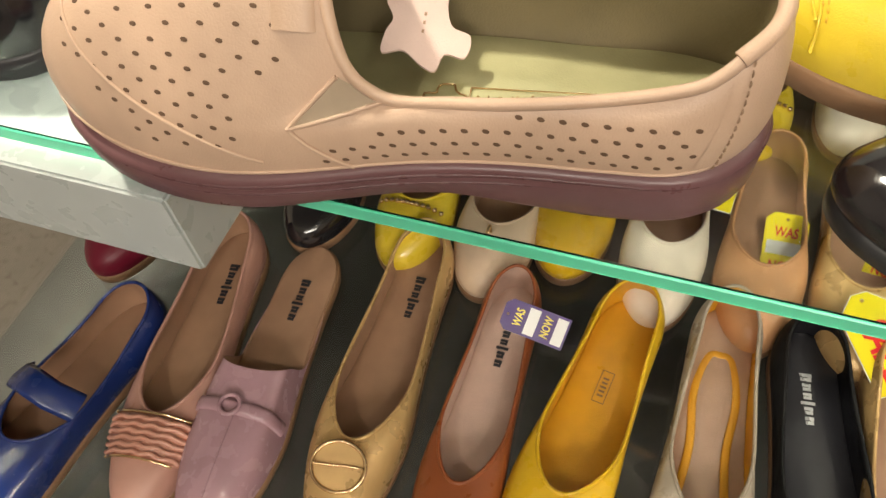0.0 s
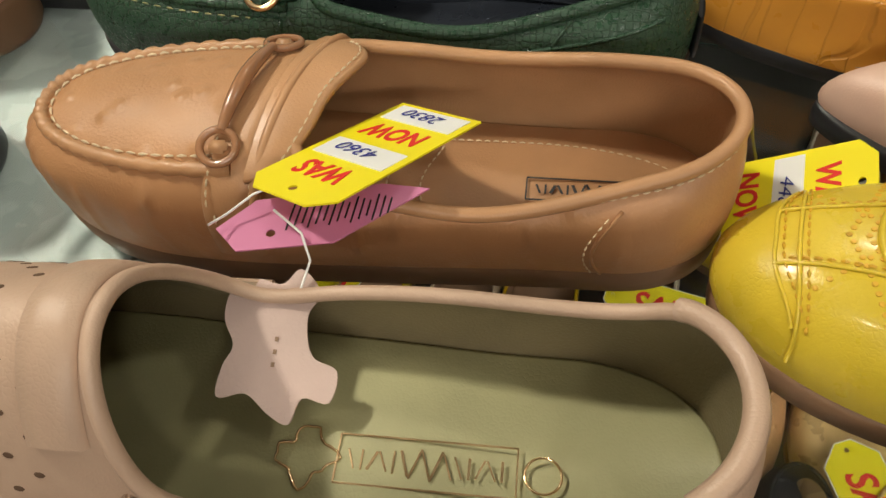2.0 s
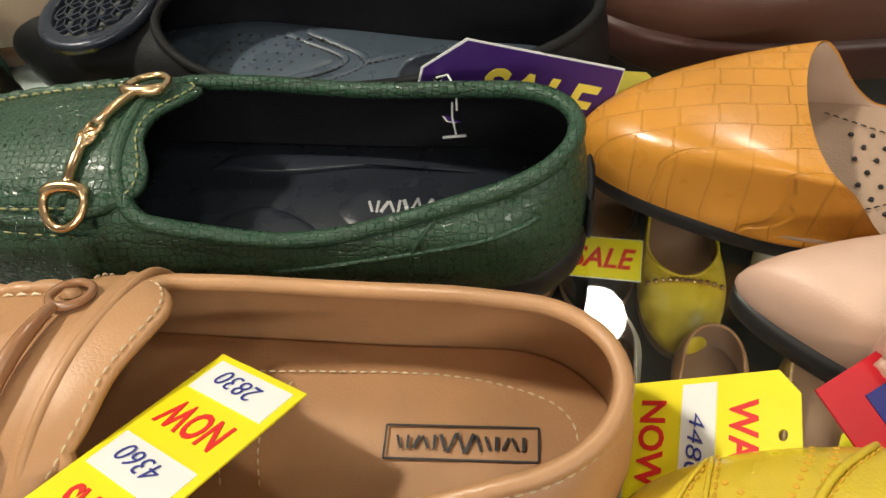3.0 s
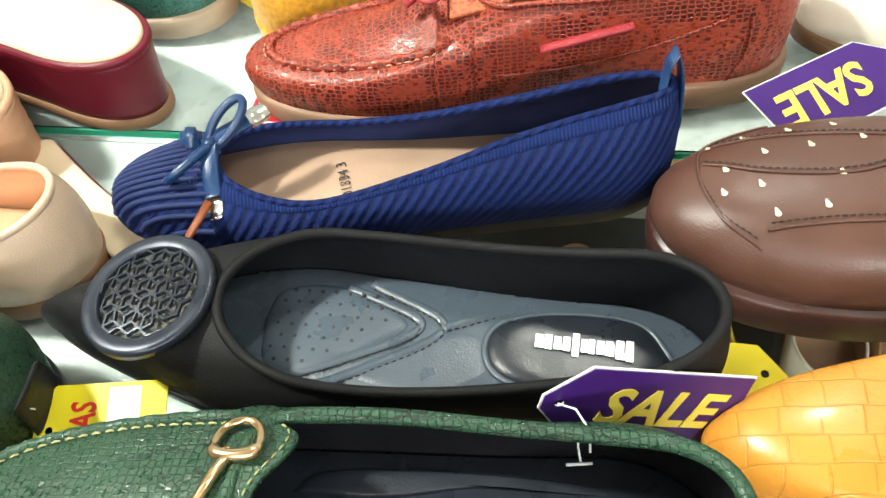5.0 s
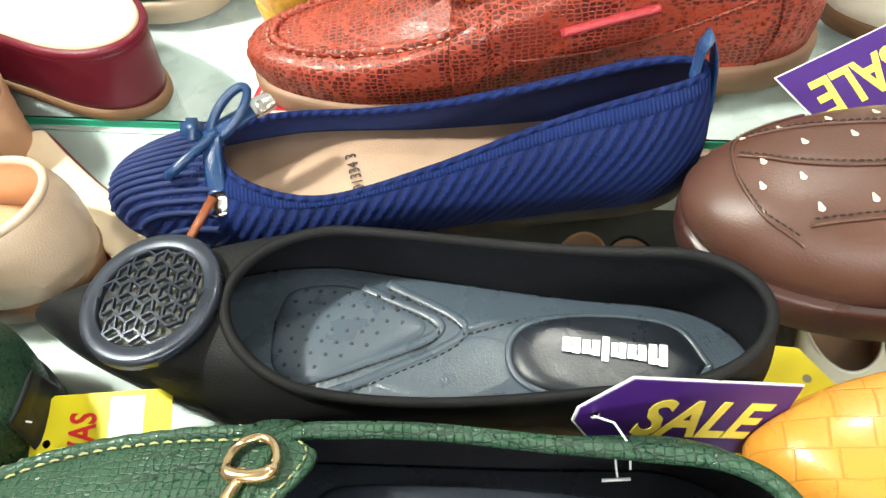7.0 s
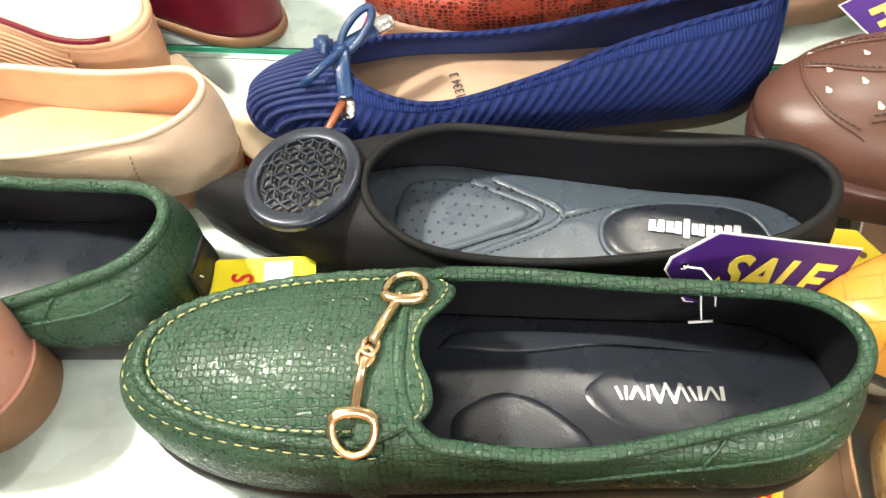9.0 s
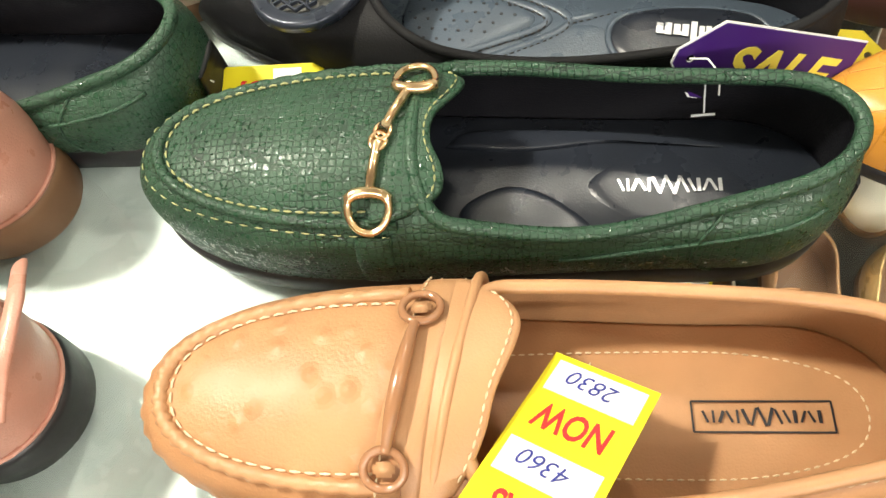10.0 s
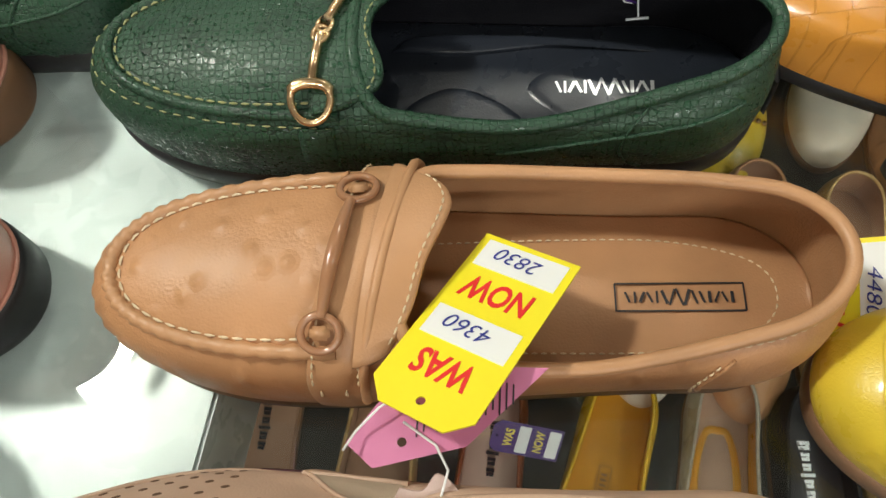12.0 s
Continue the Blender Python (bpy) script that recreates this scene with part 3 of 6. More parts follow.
def green_moccasin(place, turn, label):
    up = M.get("green_leather") or leather("green_leather", (0.027, 0.073, 0.040), 0.45, kind="scales", second=(0.006, 0.02, 0.012), bump=0.5)
    ins = M.get("black_footbed") or leather("black_footbed", (0.02, 0.024, 0.034), 0.3, bump=0.1)
    last = moc_last(0.270, 0.039, rim=0.051, heel=0.060, base=0.011, near_drop=0.009, throat=0.415, rim_round=0.11, rim_power=2.5, crown=0.0085, half=[(0, 0.039 * 0.86), (0.15, 0.039 * 0.95), (0.32, 0.039), (0.55, 0.039 * 0.93), (0.75, 0.039 * 0.86), (1, 0.039 * 0.84)],
                    rim_half=[(0, 0.0335), (0.35, 0.0335), (0.65, 0.0265), (0.85, 0.0215), (1, 0.020)], rim_z=[(0, 0.052 + 0.001), (0.2, 0.052 - 0.001), (0.45, 0.052 - 0.003), (0.75, 0.052 + 0.003), (1, 0.060)])
    ob = build_shoe("moccasin", place, turn, last, up, black_lining, ins, M["black_rubber"], label,
                    lowline((0, 0.006), (0.15, 0.0), (1, 0.0)), 0.0, bind=up, bind_r=0.0030)
    return ob, last


def black_flat():
    up = leather("black_nubuck", (0.0085, 0.0085, 0.0095), 0.65, bump=0.2, specular=0.22)
    # Black leather; the ceiling lamp's pale sheen is put into its colour.
    ins = leather("black_footbed_sheen", (0.075, 0.098, 0.13), 0.30, bump=0.15)
    last = flat_last(0.284, 0.040, rim=0.045, heel=0.055, near_drop=0.008, throat=0.315, half=[(0, 0.033), (0.15, 0.036), (0.32, 0.0395), (0.55, 0.033), (0.78, 0.0265), (1, 0.027)], toe_round=0.42, toe_power=1.35, base=0.007, rim_round=0.2, lean=-0.008)
    ob = build_shoe("pointed_flat", (-0.086, 0.541, 0), -20.5, last, up, black_lining, ins, M["black_rubber"], "black nubuck pointed flat with a pierced round ornament",
                    lowline((0, 0.002), (0.2, 0.0), (1, 0.0)), -0.001, bind=up, bind_r=0.0022)
    return ob, last


def navy_ballerina():
    up = leather("navy_knit", (0.008, 0.020, 0.115), 0.75, kind="knit", bump=0.7, specular=0.2)
    last = flat_last(0.272, 0.037, throat=0.215, toe_round=0.22, base=0.008, rim_round=0.26, rim_power=2.2,
                     rim_z=[(0, 0.042), (0.22, 0.031), (0.45, 0.035), (0.68, 0.047), (0.885, 0.058), (1, 0.062)], near_drop=-0.006,
                     rim_half=[(0, 0.029), (0.22, 0.029), (0.45, 0.0225), (0.68, 0.0150), (0.885, 0.0115), (1, 0.0125)])
    ob = build_shoe("ballerina_shoe", (-0.063, 0.598, 0), -9.5, last, up, leather("navy_lining", (0.012, 0.02, 0.09), 0.7), beige_insole, M["black_rubber"],
                    "navy ribbed knit ballerina shoe with a leather bow", lowline((0, 0.002), (0.2, 0.0), (1, 0.0)), -0.002, bind=up, bind_r=0.0018)
    return ob, last


def red_moccasin():
    up = leather("red_snakeskin", (0.37, 0.058, 0.028), 0.38, kind="dots", second=(0.06, 0.008, 0.006), bump=0.4)
    so = material("tan_rubber", (0.30, 0.17, 0.10), 0.5, "plain", bump=0.2)
    last = moc_last(0.288, 0.037, base=0.013, throat=0.42, pucker=0.0006, rim_round=0.14, crown=0.006,
                    rim_z=[(0, 0.066), (0.15, 0.071), (0.45, 0.072), (0.75, 0.074), (1, 0.078)], rim_half=[(0, 0.027), (0.4, 0.030), (0.8, 0.027), (1, 0.023)],
                    toe=[(0, 0), (-0.03, 0.16), (-0.03, 0.28), (0.03, 0.37), (0.22, 0.43), (0.6, 0.57), (1, 1)])
    ob = build_shoe("moccasin", (0.012, 0.674, 0), -11.5, last, up, tan_lining, tan_lining, so, "red snake-print leather moccasin with a tan rubber sole",
                    lowline((0, 0.006), (0.15, 0.0), (1, 0.0)), 0.002, bind=up)
    return ob, last


def brown_shoe():
    up = leather("brown_leather", (0.10, 0.045, 0.032), 0.36, bump=0.13)
    so = material("brown_sole", (0.055, 0.022, 0.018), 0.35, "plain", bump=0.15)
    last = moc_last(0.275, 0.043, rim=0.052, heel=0.062, base=0.017, throat=0.5, toe=FLAT_TOE)
    ob = build_shoe("comfort_shoe", (0.183, 0.512, 0), -17.0, last, up, tan_lining, tan_lining, so, "brown leather comfort shoe with teardrop perforations",
                    lowline((0, 0.008), (0.15, 0.0), (1, 0.0)), 0.003, bind=up)
    return ob, last


def mustard_mule():
    up = leather("mustard_croc", (0.62, 0.27, 0.035), 0.3, kind="croc", bump=0.5, coat=0.2)
    last = flat_last(0.27, 0.037, rim=0.042, heel=0.014, throat=0.28, toe_round=0.33, toe_power=2.1, base=0.007,
                     rim_z=[(0, 0.044), (0.06, 0.040), (0.14, 0.02), (0.2, 0.0125), (1, 0.0125)], rim_half=[(0, 0.037), (1, 0.032)], rim_round=0.06, bulge=0.0)
    ob = build_shoe("mule", (0.163, 0.412, 0), -20.0, last, up, beige_insole, beige_insole, M["black_rubber"], "mustard crocodile-print pointed leather mule",
                    lowline((0, 0.002), (0.2, 0.0), (1, 0.0)), -0.001)
    return ob, last


def pink_mule():
    up = leather("blush_leather", (0.66, 0.44, 0.34), 0.4, bump=0.15)
    last = flat_last(0.26, 0.037, rim=0.044, heel=0.014, throat=0.33, toe_round=0.42, toe_power=1.6, base=0.008,
                     rim_z=[(0, 0.042), (0.06, 0.038), (0.14, 0.02), (0.2, 0.0135), (1, 0.0135)], rim_half=[(0, 0.034), (1, 0.03)], rim_round=0.06, bulge=0.0)
    ob = build_shoe("mule", (0.198, 0.335, 0), -28.0, last, up, beige_insole, beige_insole, M["black_rubber"], "blush leather pointed mule with a braided strap",
                    lowline((0, 0.002), (0.2, 0.0), (1, 0.0)), 0.001)
    return ob, last


def yellow_shoe():
    up = leather("yellow_patent", (0.72, 0.53, 0.035), 0.3, bump=0.16, coat=0.3)
    last = moc_last(0.265, 0.039, rim=0.05, heel=0.06, base=0.010, throat=0.42, toe=FLAT_TOE)
    ob = build_shoe("oxford_shoe", (0.133, 0.256, 0), -22.0, last, up, peach_insole, peach_insole, M["brown_rubber"], "glossy yellow perforated lace-up shoe",
                    lowline((0, 0.004), (0.15, 0.0), (1, 0.0)), 0.0, bind=up)
    return ob, last


def black_gloss_shoe(place, turn, label="glossy black round-toed patent flat shoe"):
    up = M.get("black_patent") or leather("black_patent", (0.012, 0.011, 0.013), 0.1, bump=0.05, coat=0.8)
    last = flat_last(0.25, 0.036, rim=0.04, heel=0.05, throat=0.36)
    return build_shoe("patent_flat", place, turn, last, up, black_lining, black_lining, M["black_rubber"], label, lowline((0, 0.002), (1, 0.0)), 0.0, bind=up), last


def end_of(heel, turn, length):
    """The toe's place for a shoe whose heel end is known."""
    a = radians(turn)
    return (heel[0] - math.cos(a) * length, heel[1] - math.sin(a) * length, heel[2] if len(heel) > 2 else 0.0)


def cream_ballerina():
    up = leather("cream_leather", (0.66, 0.50, 0.36), 0.38, bump=0.3)
    ins = leather("apricot_footbed", (0.75, 0.47, 0.28), 0.5)
    last = flat_last(0.262, 0.039, rim=0.045, heel=0.056, throat=0.3)
    ob = build_shoe("ballerina_shoe", end_of((-0.072, 0.566), -19, 0.262), -19, last, up, ins, ins, M["brown_rubber"], "cream leather ballerina shoe with an apricot footbed",
                    lowline((0, 0.002), (1, 0.0)), 0.0, bind=up, bind_r=0.002)
    return ob, last


def pink_pump(heel, turn, label, sole):
    up = M.get("rose_leather") or leather("rose_leather", (0.55, 0.27, 0.20), 0.32, bump=0.2, coat=0.15)
    last = flat_last(0.25, 0.040, rim=0.055, heel=0.066, throat=0.35, base=0.018)
    ob = build_shoe("pump", end_of(heel, turn, 0.25), turn, last, up, peach_insole, peach_insole, sole, label,
                    lowline((0, 0.004), (0.5, 0.006), (0.62, 0.0), (1, 0.0)), 0.001, bind=up)
    return ob, last


SHOES = {}
SHOES["beige"] = beige_slip_on()
SHOES["tan"] = tan_moccasin()
SHOES["green"] = green_moccasin((-0.108, 0.437, 0), -13.2, "green snake-grain moccasin with a gold horse-bit")
SHOES["green2"] = green_moccasin(end_of((-0.082, 0.488), -14, 0.272), -14, "second green snake-grain moccasin, heel towards its mate")
SHOES["black"] = black_flat()
SHOES["navy"] = navy_ballerina()
SHOES["red"] = red_moccasin()
SHOES["brown"] = brown_shoe()
SHOES["mustard"] = mustard_mule()
SHOES["blush"] = pink_mule()
SHOES["yellow"] = yellow_shoe()
SHOES["gloss"] = black_gloss_shoe((0.136, 0.161, 0), -25)
SHOES["cream"] = cream_ballerina()
SHOES["pump1"] = pink_pump((-0.148, 0.352), -15, "rose leather pump with a black rubber heel", M["black_rubber"])
SHOES["pump2"] = pink_pump((-0.158, 0.452), -15, "rose leather pump with a brown sole", M["brown_rubber"])

# ---------------------------------------------------------------- draping trim over a shoe
class Skin:
    """Finds places on a shoe's upper, from above, from its sides or from within."""

    def __init__(self, ob):
        self.ob = ob
        self.tree, self.last = SKINS[ob.name]

    def cast(self, eye, way):
        p, n, _, _ = self.tree.ray_cast(Vector(eye), Vector(way).normalized())
        if p is None:
            return None
        return (p, n if n.dot(Vector(way)) < 0 else -n)

    def top(self, x, y, lift=0.0):
        h = self.cast((x, y, 0.2), (0, 0, -1))
        return (h[0] + h[1] * lift, h[1]) if h else None

    def near(self, x, z, lift=0.0, side=-1):
        h = self.cast((x, side * 0.2, z), (0, -side, 0))
        return (h[0] + h[1] * lift, h[1]) if h and h[0].y * side > 0 else None

    def section(self, x, a, lift=0.0, z0=0.018, skew=0.0):
        """Out from the shoe's axis at x, a degrees from the upright towards the far side."""
        r = radians(a)
        h = self.cast((x, self.last.middle(x / self.last.length), z0), (skew * math.sin(r), math.sin(r), math.cos(r)))
        if not h:
            return None
        n = -h[1]
        return (h[0] + n * lift, n)

    def line(self, pts, lift=0.0004, how="top"):
        f = {"top": self.top, "near": self.near}[how]
        hits = [f(x, y, lift) for x, y in pts]
        hits = [h for h in hits if h]
        return [h[0] for h in hits], [h[1] for h in hits]


def smooth_path(ctrl, n=60):
    tx = [(i, p[0]) for i, p in enumerate(ctrl)]
    ty = [(i, p[1]) for i, p in enumerate(ctrl)]
    m = len(ctrl) - 1
    return [(curve_at(tx, m * i / n), curve_at(ty, m * i / n)) for i in range(n + 1)]


def apron_path(x0, x1, half, mid=0.0, n=90, full=2.3):
    out = []
    for i in range(n + 1):
        a = -math.pi / 2 + math.pi * i / n
        c, s = math.cos(a), math.sin(a)
        out.append((x1 - (x1 - x0) * abs(c) ** (2 / full), mid * abs(s) + half * math.copysign(abs(s) ** (2 / full), s)))
    return out


def seam_and_stitch(ob, skin, pts, seam_mat, thread, r=0.0016, pucker=0.0, inside=0.003, gap=0.0042, long=0.003):
    """A raised seam along pts with stitches beside it."""
    p, n = skin.line(pts, 0.0004)
    rad = [r * (1 + pucker * math.sin(i * 2.1)) for i in range(len(p))]
    tube("apron_seam", p, rad, seam_mat, ob, up=n, sides=8)
    cx = pts[0][0]
    ins = []
    for (x, y), q in zip(pts, p):
        d = Vector((cx - x, -y * 0.9))
        d = d.normalized() * inside if d.length > 1e-6 else Vector((0, 0))
        ins.append((x + d.x, y + d.y))
    p2, n2 = skin.line(ins, 0.0006)
    stitches("stitching", p2, n2, thread, ob, gap, long, 0.00055)


def saddle(name, ob, skin, x, width, skew, mat, a0=-86, a1=86, lift=0.0014, label="", z0=0.018):
    """A strap laid over the vamp from one side to the other."""
    rows = [(-0.5, 0.0002), (-0.44, lift), (-0.15, lift * 1.25), (0.15, lift * 1.25), (0.44, lift), (0.5, 0.0002)]
    verts, faces = [], []
    n = 44
    cols = []
    for i in range(n + 1):
        a = a0 + (a1 - a0) * i / n
        col = []
        for f, l in rows:
            h = skin.section(x + f * width, a, l, z0, skew)
            if h:
                col.append(h[0])
        if len(col) == len(rows):
            cols.append(col)
    k = len(rows)
    for c in cols:
        verts += c
    for i in range(len(cols) - 1):
        for j in range(k - 1):
            faces.append((i * k + j, i * k + j + 1, (i + 1) * k + j + 1, (i + 1) * k + j))
    return link(name, verts, faces, mat, ob, label)


def tongue(ob, skin, x0, x1, half, mat, thread, rise=0.0, curl=7.0, wave=0.004, back=0.010, lift=0.003, skew=0.0, edge=None):
    """The flap that stands over the front of the opening, with a scalloped edge."""
    z0 = skin.top(x0, 0)[0].z + lift
    nx, ny = 14, 32
    cols = []

    def place(i, j):
        f = -1 + 2 * j / ny
        xe = x1 - back * abs(f) ** 3.2 + wave * math.cos(2.6 * math.pi * f) + 0.004 * f + skew * f
        if edge:
            xe = curve_at(edge, f)
        xs = x0 + skew * f
        w = half * (1 - 0.10 * (i / nx) ** 2)
        t = i / nx
        xx = xs + (xe - xs) * t
        z = z0 + rise * t - curl * (f * w) ** 2 - 0.004 * t * t
        return Vector((xx, f * w, z))
    top = [[place(i, j) for i in range(nx + 1)] for j in range(ny + 1)]
    verts = [p for c in top for p in c] + [p + Vector((0, 0, -0.0022)) for c in top for p in c]
    m = (nx + 1) * (ny + 1)
    faces = []
    for j in range(ny):
        for i in range(nx):
            q = (j * (nx + 1) + i, j * (nx + 1) + i + 1, (j + 1) * (nx + 1) + i + 1, (j + 1) * (nx + 1) + i)
            faces.append(q)
            faces.append(tuple(m + k for k in q[::-1]))
    rim = [j * (nx + 1) + nx for j in range(ny + 1)]
    rim = [i for i in range(nx + 1)] + rim[1:] + [ny * (nx + 1) + i for i in range(nx - 1, -1, -1)]
    for a, b in zip(rim, rim[1:]):
        faces.append((a, a + m, b + m, b))
    link("tongue", verts, faces, mat, ob)
    line = [place(nx - 1.6, j * ny / 60) + Vector((0, 0, 0.0005)) for j in range(2, 59)]
    stitches("stitching", line, [Vector((0, 0, 1))] * len(line), thread, ob, 0.0036, 0.0024, 0.0004)
    return z0


def ring_points(c, r1, r2, ax, ay, n=28, a0=0.0, a1=2 * math.pi):
    return [c + ax * (r1 * math.cos(a0 + (a1 - a0) * i / n)) + ay * (r2 * math.sin(a0 + (a1 - a0) * i / n)) for i in range(n + (0 if abs(a1 - a0 - 2 * math.pi) < 1e-6 else 1))]


def patch(name, ob, last, u0, u1, v0, v1, mat, lift=0.0013, flare=0.0, nu=26, nv=14, thread=None):
    """A piece laid over the upper between two lines, with turned edges and stitching inside them."""
    g, edge = [], []
    for i in range(nu + 1):
        f = i / nu
        col = []
        for j in range(nv + 1):
            h = j / nv
            u = 0.5 + (u0 + (u1 - u0) * f - 0.5) * (1 + flare * (1 - h))
            rise = lift * min(1.0, 6 * min(f, 1 - f, 0.17), 8 * min(h + 0.02, 1.0))
            col.append(last.on(u, v0 + (v1 - v0) * h, 0.0002 + rise))
        g.append(col)
    faces = [(i * (nv + 1) + j, i * (nv + 1) + j + 1, (i + 1) * (nv + 1) + j + 1, (i + 1) * (nv + 1) + j) for i in range(nu) for j in range(nv)]
    ob2 = link(name, [p for c in g for p in c], faces, mat, ob)
    if thread:
        for k in (2, nu - 2):
            pts = [p + Vector((0, 0, 0)) for p in g[k]]
            nor = [last.normal(0.5 + (u0 + (u1 - u0) * k / nu - 0.5) * (1 + flare * (1 - j / nv)), v0 + (v1 - v0) * j / nv) for j in range(nv + 1)]
            stitches("stitching", [p + n * 0.0004 for p, n in zip(pts, nor)], nor, thread, ob, 0.0032, 0.0021, 0.00045)
    return ob2


def heel_seam(ob, skin, x, mat, z0=0.016, z1=0.05, bow=0.006, side=-1, thread=None):
    pts = []
    nor = []
    for i in range(25):
        t = i / 24
        h = skin.near(x + bow * math.sin(math.pi * t) + 0.004 * t, z0 + (z1 - z0) * t, 0.0003, side)
        if h:
            pts.append(h[0])
            nor.append(h[1])
    if len(pts) > 3:
        tube("heel_seam", pts, 0.0007, mat, ob, sides=6)
        if thread:
            p2 = [p + Vector((-0.0025, 0, 0)) + n * 0.0003 for p, n in zip(pts, nor)]
            stitches("stitching", p2, nor, thread, ob, 0.0032, 0.002, 0.0004)


def footbed_line(ob, ctrl, z, thread, closed=False, gap=0.0034):
    pts = [Vector((x, y, z)) for x, y in smooth_path(ctrl, 70)]
    stitches("footbed_stitching", pts, [Vector((0, 0, 1))] * len(pts), thread, ob, gap, 0.0022, 0.0004)


def bars(ob, m, sizes, mat, name="logo_mark", gap=0.0016, thick=0.0003):
    """A row of plain upright bars in place of a maker's mark."""
    total = sum(w for w, h in sizes) + gap * (len(sizes) - 1)
    x = -total / 2
    bm = bmesh.new()
    for w, h in sizes:
        for k, lean in ((0, 0.0), (1, 0.0), (2, 0.0)):
            if k < 2 or w > 0.005:
                box_bm(bm, (min(w * 0.34, 0.0013), h, thick), m @ Matrix.Translation((x + w * (0.18 + 0.36 * k), 0, 0.00002 * k)) @ Euler((0, 0, lean)).to_matrix().to_4x4())
        x += w + gap
    return part(name, bm, mat, ob, smooth=False)


def blocks(ob, m, sizes, mat, gap=0.0009, name="logo_mark"):
    """Bold plain blocks, each split by a thin slot, in place of a maker's mark."""
    x = -(sum(w for w, h in sizes) + gap * (len(sizes) - 1)) / 2
    bm = bmesh.new()
    for w, h in sizes:
        for k in (0, 1):
            if w > 0.004 or not k:
                wide = w * 0.44 if w > 0.004 else w
                box_bm(bm, (wide, h * (1.0 if not k else 0.9), 0.0003), m @ Matrix.Translation((x + wide / 2 + k * w * 0.56, 0, 0)))
        if w > 0.004:
            box_bm(bm, (w * 0.5, h * 0.26, 0.0002), m @ Matrix.Translation((x + w / 2, h * 0.30, 0.00002)))
        x += w + gap
    return part(name, bm, mat, ob, smooth=False)


def cushion(name, ob, outline, z, rise, mat, label="", rings=5):
    """A padded piece with a rounded edge, domed up by rise over its outline."""
    cx = sum(p[0] for p in outline) / len(outline)
    cy = sum(p[1] for p in outline) / len(outline)
    verts, faces, n = [], [], len(outline)
    for k in range(rings + 1):
        f = k / rings
        sc = 1 - 0.30 * f * f
        h = rise * math.sin(f * math.pi / 2)
        verts += [Vector((cx + (x - cx) * sc, cy + (y - cy) * sc, z + h)) for x, y in outline]
    for k in range(rings):
        for i in range(n):
            j = (i + 1) % n
            faces.append((k * n + i, k * n + j, (k + 1) * n + j, (k + 1) * n + i))
    verts.append(Vector((cx, cy, z + rise)))
    for i in range(n):
        faces.append((rings * n + i, rings * n + (i + 1) % n, (rings + 1) * n))
    return link(name, verts, faces, mat, ob, label)


def zigzag(ob, m, length, h, mat, half=0.00045, name="logo_mark"):
    """A row of leaning strokes, taller in the middle, in place of a maker's mark."""
    bm = bmesh.new()
    n = 15
    for i in range(n):
        x = length * ((i + 0.5) / n - 0.5)
        tall = h * (0.68 + 0.42 * math.exp(-((i - 7) / 2.2) ** 2))
        lean = (0.0, 0.42, -0.42, 0.0, 0.36)[i % 5] if abs(i - 7) > 2 else (0.34 if i % 2 else -0.34)
        box_bm(bm, (half * (2.4 if i % 3 == 0 else 1.7), tall, 0.0003), m @ Matrix.Translation((x, 0, 0.00002 * (i % 3))) @ Euler((0, 0, lean)).to_matrix().to_4x4())
    return part(name, bm, mat, ob, smooth=False)


def insole_height(last, x):
    return curve_at(last.base, x / last.length) + 0.0062


def frame_mark(ob, m, w, h, mat, line=0.0006):
    bm = bmesh.new()
    for sx, sy, cx, cy in ((w, line, 0, h / 2), (w, line, 0, -h / 2), (line, h, w / 2, 0), (line, h, -w / 2, 0)):
        box_bm(bm, (sx, sy, 0.0003), m @ Matrix.Translation((cx, cy, 0)))
    return part("logo_frame", bm, mat, ob, smooth=False)


MARK = [(0.0028, 0.0055), (0.0030, 0.0060), (0.0028, 0.0065), (0.0052, 0.0085), (0.0030, 0.0065), (0.0028, 0.0060), (0.0028, 0.0055)]


